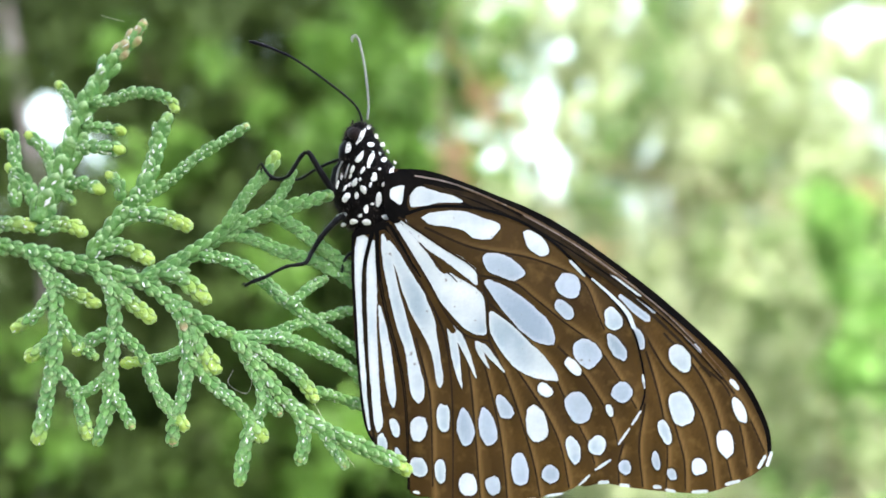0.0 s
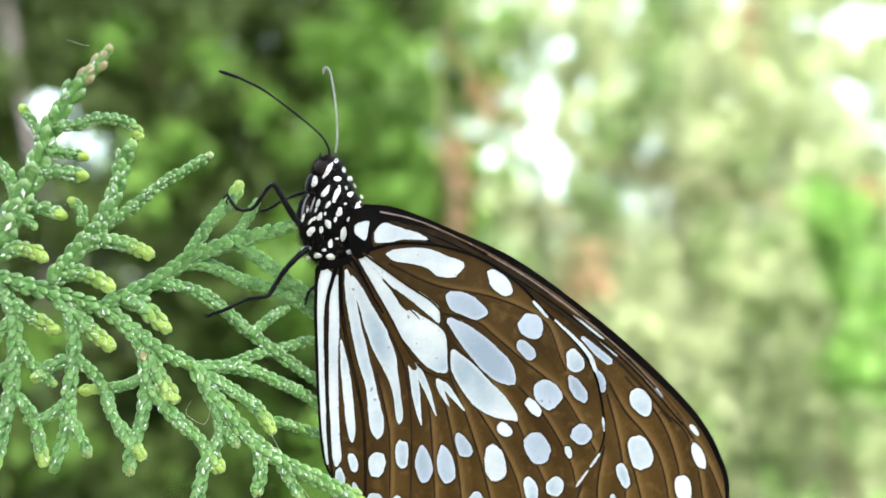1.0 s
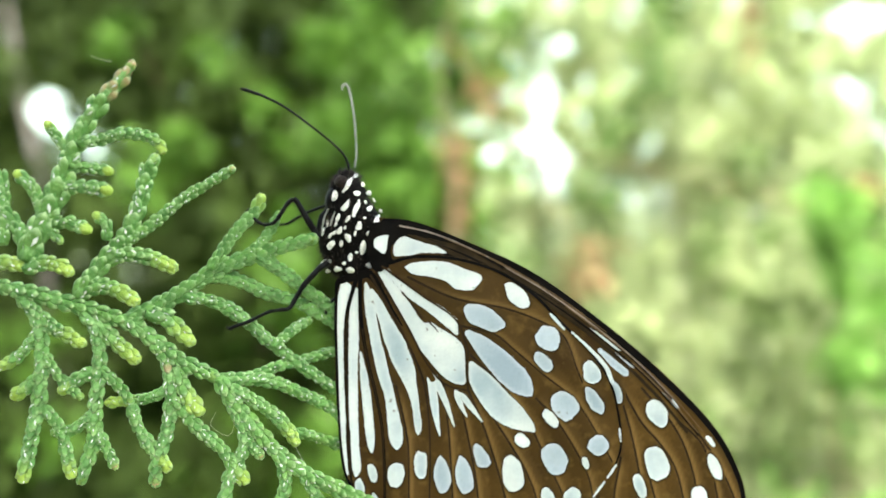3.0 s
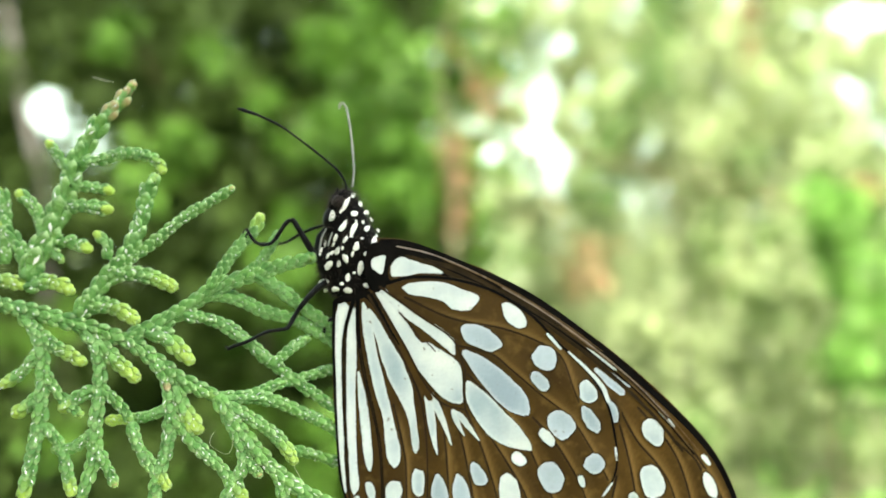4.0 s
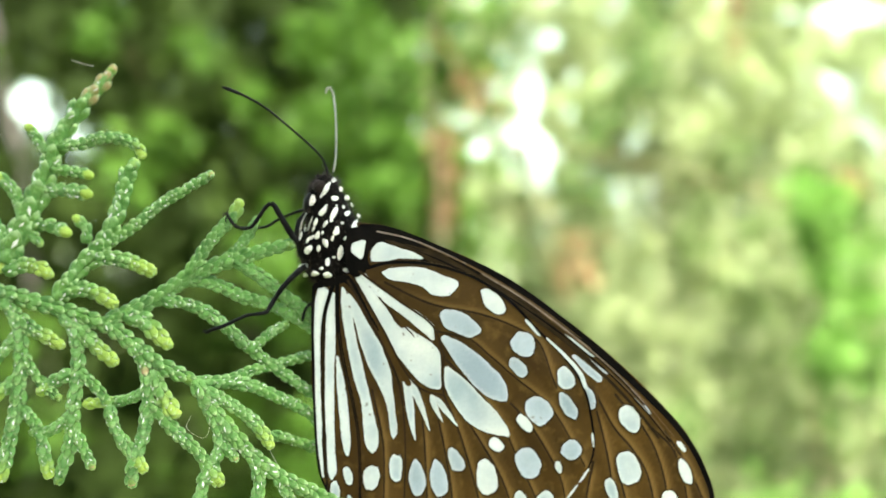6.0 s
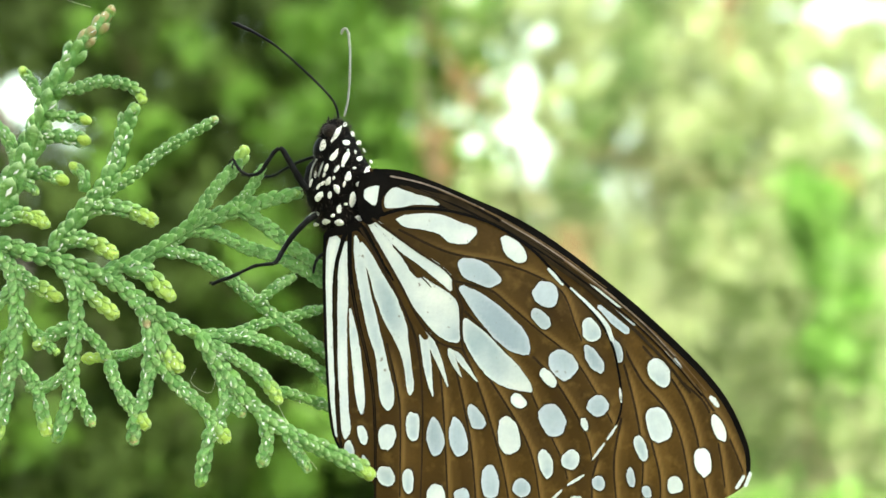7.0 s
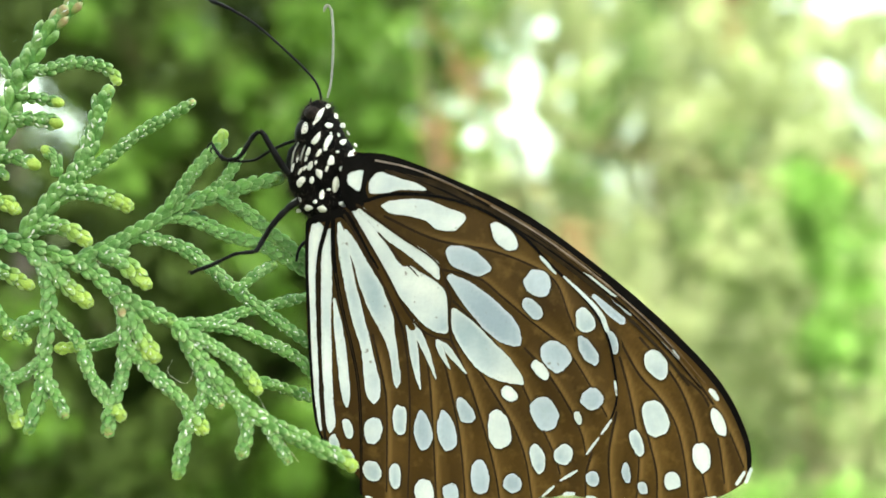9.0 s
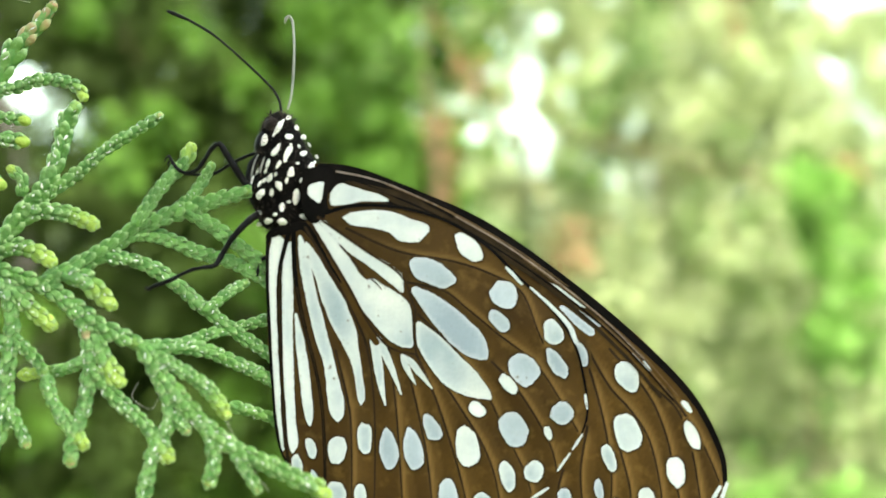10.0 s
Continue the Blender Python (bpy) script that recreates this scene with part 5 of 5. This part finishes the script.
def added_shade_tree():
    """An unseen conifer added to shade the sprig, which hangs from its limb: it stands beside the lens."""
    foot = Vector((-0.95, -0.25, 0))
    ob = thing("shade_conifer_tree", Matrix.Translation(foot), "unseen tall conifer added beside the sprig to shade it", "conifer tree")
    rng = np.random.RandomState(77)
    verts, faces = [], []
    # leaf counts set how much sun the added crown lets through
    for c, radius, count in (((0.10, -0.42, 2.05), 0.30, 960), ((-0.2, -0.5, 2.1), 0.32, 1500), ((-0.55, -0.35, 2.1), 0.35, 1500), ((-0.9, -0.2, 2.3), 0.45, 1800), ((-0.9, -0.4, 1.7), 0.3, 900)):
        for o in rng.normal(0, 0.5, (count, 3)) * radius:
            p = np.array(c) + o
            a = rng.normal(0, 1, 3)
            a /= np.linalg.norm(a)
            t = np.cross(a, rng.normal(0, 1, 3))
            t /= np.linalg.norm(t)
            b = len(verts)
            verts += [p, p + a * 0.03 + t * 0.012, p + a * 0.065, p + a * 0.03 - t * 0.012]
            faces += [(b, b + 1, b + 2), (b, b + 2, b + 3)]
    crown = part("crown", mesh_of("crown", verts, faces, [CONIFER], smooth=False), ob)
    crown.matrix_local = Matrix.Translation(-foot)
    line = spline([(0, 0, 0), (0.02, 0.02, 1.2), (0.05, 0.0, 2.6)], 8)
    part("trunk", mesh_of("trunk", *tube([Vector(p) for p in line], [0.06 * (1 - 0.6 * i / len(line)) for i in range(len(line))], 9), [BARK]), ob)
    for k in ([(0.03, 0, 1.75), (0.4, -0.12, 1.95), (1.05, -0.18, 2.05)], [(0.03, 0, 1.7), (0.35, -0.2, 1.85), (0.75, -0.25, 2.05)], [(0.02, 0, 1.0), (0.45, 0.1, 1.18), (0.78, 0.22, 1.245), (0.882, 0.2485, 1.256)]):
        line = spline(k, 8)
        part("limb", mesh_of("limb", *tube([Vector(p) for p in line], [0.016 * (1 - 0.93 * i / len(line)) for i in range(len(line))], 7), [BARK]), ob)
    return ob


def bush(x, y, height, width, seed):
    """An unseen conifer bush, added to hold back frontal light: a stem, and leafy clumps from the ground to its pointed
    top.
    """
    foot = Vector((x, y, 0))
    ob = thing("conifer", Matrix.Translation(foot), "unseen dark conifer bush added to hold back frontal light", "conifer", "conifers behind the sprig")
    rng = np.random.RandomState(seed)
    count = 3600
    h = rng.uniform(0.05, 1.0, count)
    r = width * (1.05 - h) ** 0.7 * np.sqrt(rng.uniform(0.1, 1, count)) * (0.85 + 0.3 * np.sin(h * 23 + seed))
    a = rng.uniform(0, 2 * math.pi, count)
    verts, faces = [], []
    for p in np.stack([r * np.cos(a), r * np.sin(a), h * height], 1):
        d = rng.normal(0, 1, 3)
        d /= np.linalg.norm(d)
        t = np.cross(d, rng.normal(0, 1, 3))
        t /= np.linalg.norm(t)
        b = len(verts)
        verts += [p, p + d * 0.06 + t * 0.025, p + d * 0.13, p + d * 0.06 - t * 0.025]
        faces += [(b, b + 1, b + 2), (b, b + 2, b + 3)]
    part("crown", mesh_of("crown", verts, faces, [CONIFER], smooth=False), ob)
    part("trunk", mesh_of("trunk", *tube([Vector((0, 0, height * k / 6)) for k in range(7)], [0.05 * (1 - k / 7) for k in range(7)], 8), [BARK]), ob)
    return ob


def background():
    # out of view round the lens, added to weaken light from the front
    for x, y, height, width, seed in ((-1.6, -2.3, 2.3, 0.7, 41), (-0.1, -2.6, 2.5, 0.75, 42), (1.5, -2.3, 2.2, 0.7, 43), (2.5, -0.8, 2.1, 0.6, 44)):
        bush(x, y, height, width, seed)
    # conifers on one side, their shade put into a dark leaf colour
    shrub("conifer", "dark green conifer bush, its shade put into the leaf colour", 120, 2.3, 300, [(-420, -250, 380, 1100, 420, 0.10, 70)], CONIFER, 0.05, 21, "conifer", 0.02)
    shrub("conifer", "dark green conifer bush, its shade put into the leaf colour", 520, 2.7, 300, [(250, -250, 690, 1100, 320, 0.11, 70)], CONIFER, 0.055, 22, "conifer", 0.02)
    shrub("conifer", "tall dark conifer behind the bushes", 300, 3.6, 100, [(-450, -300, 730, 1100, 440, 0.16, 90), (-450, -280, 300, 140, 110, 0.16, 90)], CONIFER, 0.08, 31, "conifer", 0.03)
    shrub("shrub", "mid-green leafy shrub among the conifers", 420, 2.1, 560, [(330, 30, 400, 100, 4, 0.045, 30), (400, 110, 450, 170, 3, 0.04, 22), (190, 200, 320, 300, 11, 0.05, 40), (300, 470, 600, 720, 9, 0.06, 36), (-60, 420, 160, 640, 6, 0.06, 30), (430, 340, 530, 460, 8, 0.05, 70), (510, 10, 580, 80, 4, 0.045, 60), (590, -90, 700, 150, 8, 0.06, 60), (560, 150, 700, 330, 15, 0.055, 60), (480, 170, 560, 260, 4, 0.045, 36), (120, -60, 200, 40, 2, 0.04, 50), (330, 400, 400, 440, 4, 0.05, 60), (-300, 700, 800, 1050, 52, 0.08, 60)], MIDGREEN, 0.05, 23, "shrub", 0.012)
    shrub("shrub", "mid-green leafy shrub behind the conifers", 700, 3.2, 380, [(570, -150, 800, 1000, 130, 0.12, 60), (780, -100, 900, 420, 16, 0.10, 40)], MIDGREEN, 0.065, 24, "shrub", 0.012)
    # pale shrubs on the other, their sunlight put into the leaf colour
    shrub("shrub", "pale yellow-green shrub, its sunlight put into the leaf colour", 1250, 3.6, 480, [(970, -200, 1750, 1050, 860, 0.11, 46), (1190, 60, 1340, 270, 36, 0.11, 46)], PALE, 0.06, 25, "shrub", 0.012, 1.35)
    shrub("shrub", "pale yellow-green shrub, its sunlight put into the leaf colour", 1050, 4.4, 480, [(740, -250, 1600, 1050, 820, 0.13, 46), (820, 0, 1080, 380, 70, 0.11, 42)], PALE, 0.075, 26, "shrub", 0.012, 1.35)
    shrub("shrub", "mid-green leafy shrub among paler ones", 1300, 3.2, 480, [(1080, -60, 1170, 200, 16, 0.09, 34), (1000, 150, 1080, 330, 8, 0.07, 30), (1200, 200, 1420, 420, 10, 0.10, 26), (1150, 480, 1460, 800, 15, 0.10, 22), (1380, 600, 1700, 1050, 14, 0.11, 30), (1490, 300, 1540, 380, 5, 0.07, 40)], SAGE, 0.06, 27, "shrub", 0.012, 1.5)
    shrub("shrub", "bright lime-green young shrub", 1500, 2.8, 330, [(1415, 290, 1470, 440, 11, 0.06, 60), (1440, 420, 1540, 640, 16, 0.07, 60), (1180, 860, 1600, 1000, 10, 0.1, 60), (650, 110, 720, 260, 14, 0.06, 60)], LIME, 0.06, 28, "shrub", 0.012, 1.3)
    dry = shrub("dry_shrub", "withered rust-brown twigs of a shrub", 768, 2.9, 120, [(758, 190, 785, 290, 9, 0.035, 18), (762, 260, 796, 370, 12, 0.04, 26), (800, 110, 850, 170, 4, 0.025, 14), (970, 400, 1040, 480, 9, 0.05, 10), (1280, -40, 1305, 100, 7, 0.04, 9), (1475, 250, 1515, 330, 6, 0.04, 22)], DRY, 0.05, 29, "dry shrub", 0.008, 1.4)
    for knots in ([(770, 40), (822, 128), (880, 196), (932, 290), (985, 400), (1060, 485)], [(770, 300), (790, 352), (806, 420)], [(985, 400), (1020, 408), (1090, 402)]):
        line = [bg_point(u, v, 2.85) - dry.matrix_world.translation for u, v in knots]
        line = [Vector(p) for p in spline([tuple(p) for p in line], 6)]
        part("limb", mesh_of("limb", *tube(line, [0.008 * (1 - 0.6 * i / len(line)) for i in range(len(line))], 6), [RUST_BARK]), dry, "rust-brown bare twig")
    sapling("slender pale stem of a young tree", 770, 2.2, [(800, -120), (772, -20), (750, 60), (750, 150), (766, 260), (772, 420)], 0.0065, PALE_BARK)
    sapling("grey trunk of a young conifer", 30, 2.15, [(-60, -160), (-24, 40), (4, 190), (40, 330), (44, 440)], 0.018, GREY_BARK)
    sapling("thin pale stem of a young tree", 1190, 3.45, [(1122, 260), (1132, 300), (1162, 390)], 0.008, WHITE_BARK)
    added_shade_tree()
    # added glowing wall; its brightness is emission, no sun falls into it
    wall = []
    for i in range(25):
        a = math.pi * (i / 24 - 0.5) * 1.1
        wall.append((45 * math.sin(a), 45 * math.cos(a)))
    backdrop = new("backdrop", mesh_of("backdrop", [(x, y, z) for x, y in wall for z in (-0.5, 32.0)], [(2 * i, 2 * i + 2, 2 * i + 3, 2 * i + 1) for i in range(24)], [GLOWING_DISTANCE]))
    tagged(backdrop, "added glowing backdrop in place of sunlit trees and hazy sky", "backdrop", "", "structure")
    ground = new("ground", mesh_of("ground", [(-400, -400, 0), (400, -400, 0), (400, 400, 0), (-400, 400, 0)], [(0, 1, 2, 3)], [SOIL]))
    tagged(ground, "mossy green-brown soil under the shrubs", "ground", "", "structure")


background()


def motions():
    """The sprig sways in the wind and carries the butterfly, which moves its feelers."""
    walk(sprig, SPRIG_ROWS)
    walk(butterfly, BUTTERFLY_ROWS)
    for feeler, foot, lean in ((feeler_near, FEELER_AT, -5.5), (feeler_far, FEELER_FAR_AT, -8.0)):
        o = (foot - ORIGIN) * 1.0
        walk(feeler, [(t, Matrix.Translation(o) @ pose(0, 0, 0, 0, lean * k, 0)) for t, k in
                      ((0, 1.0), (1.5, 0.95), (3.0, 1.0), (4.5, 1.0), (5.2, 1.0), (5.7, 0.75), (6.8, 0.15), (7.5, 0.0), (8.5, 0.1), (10, 0.0))])


motions()
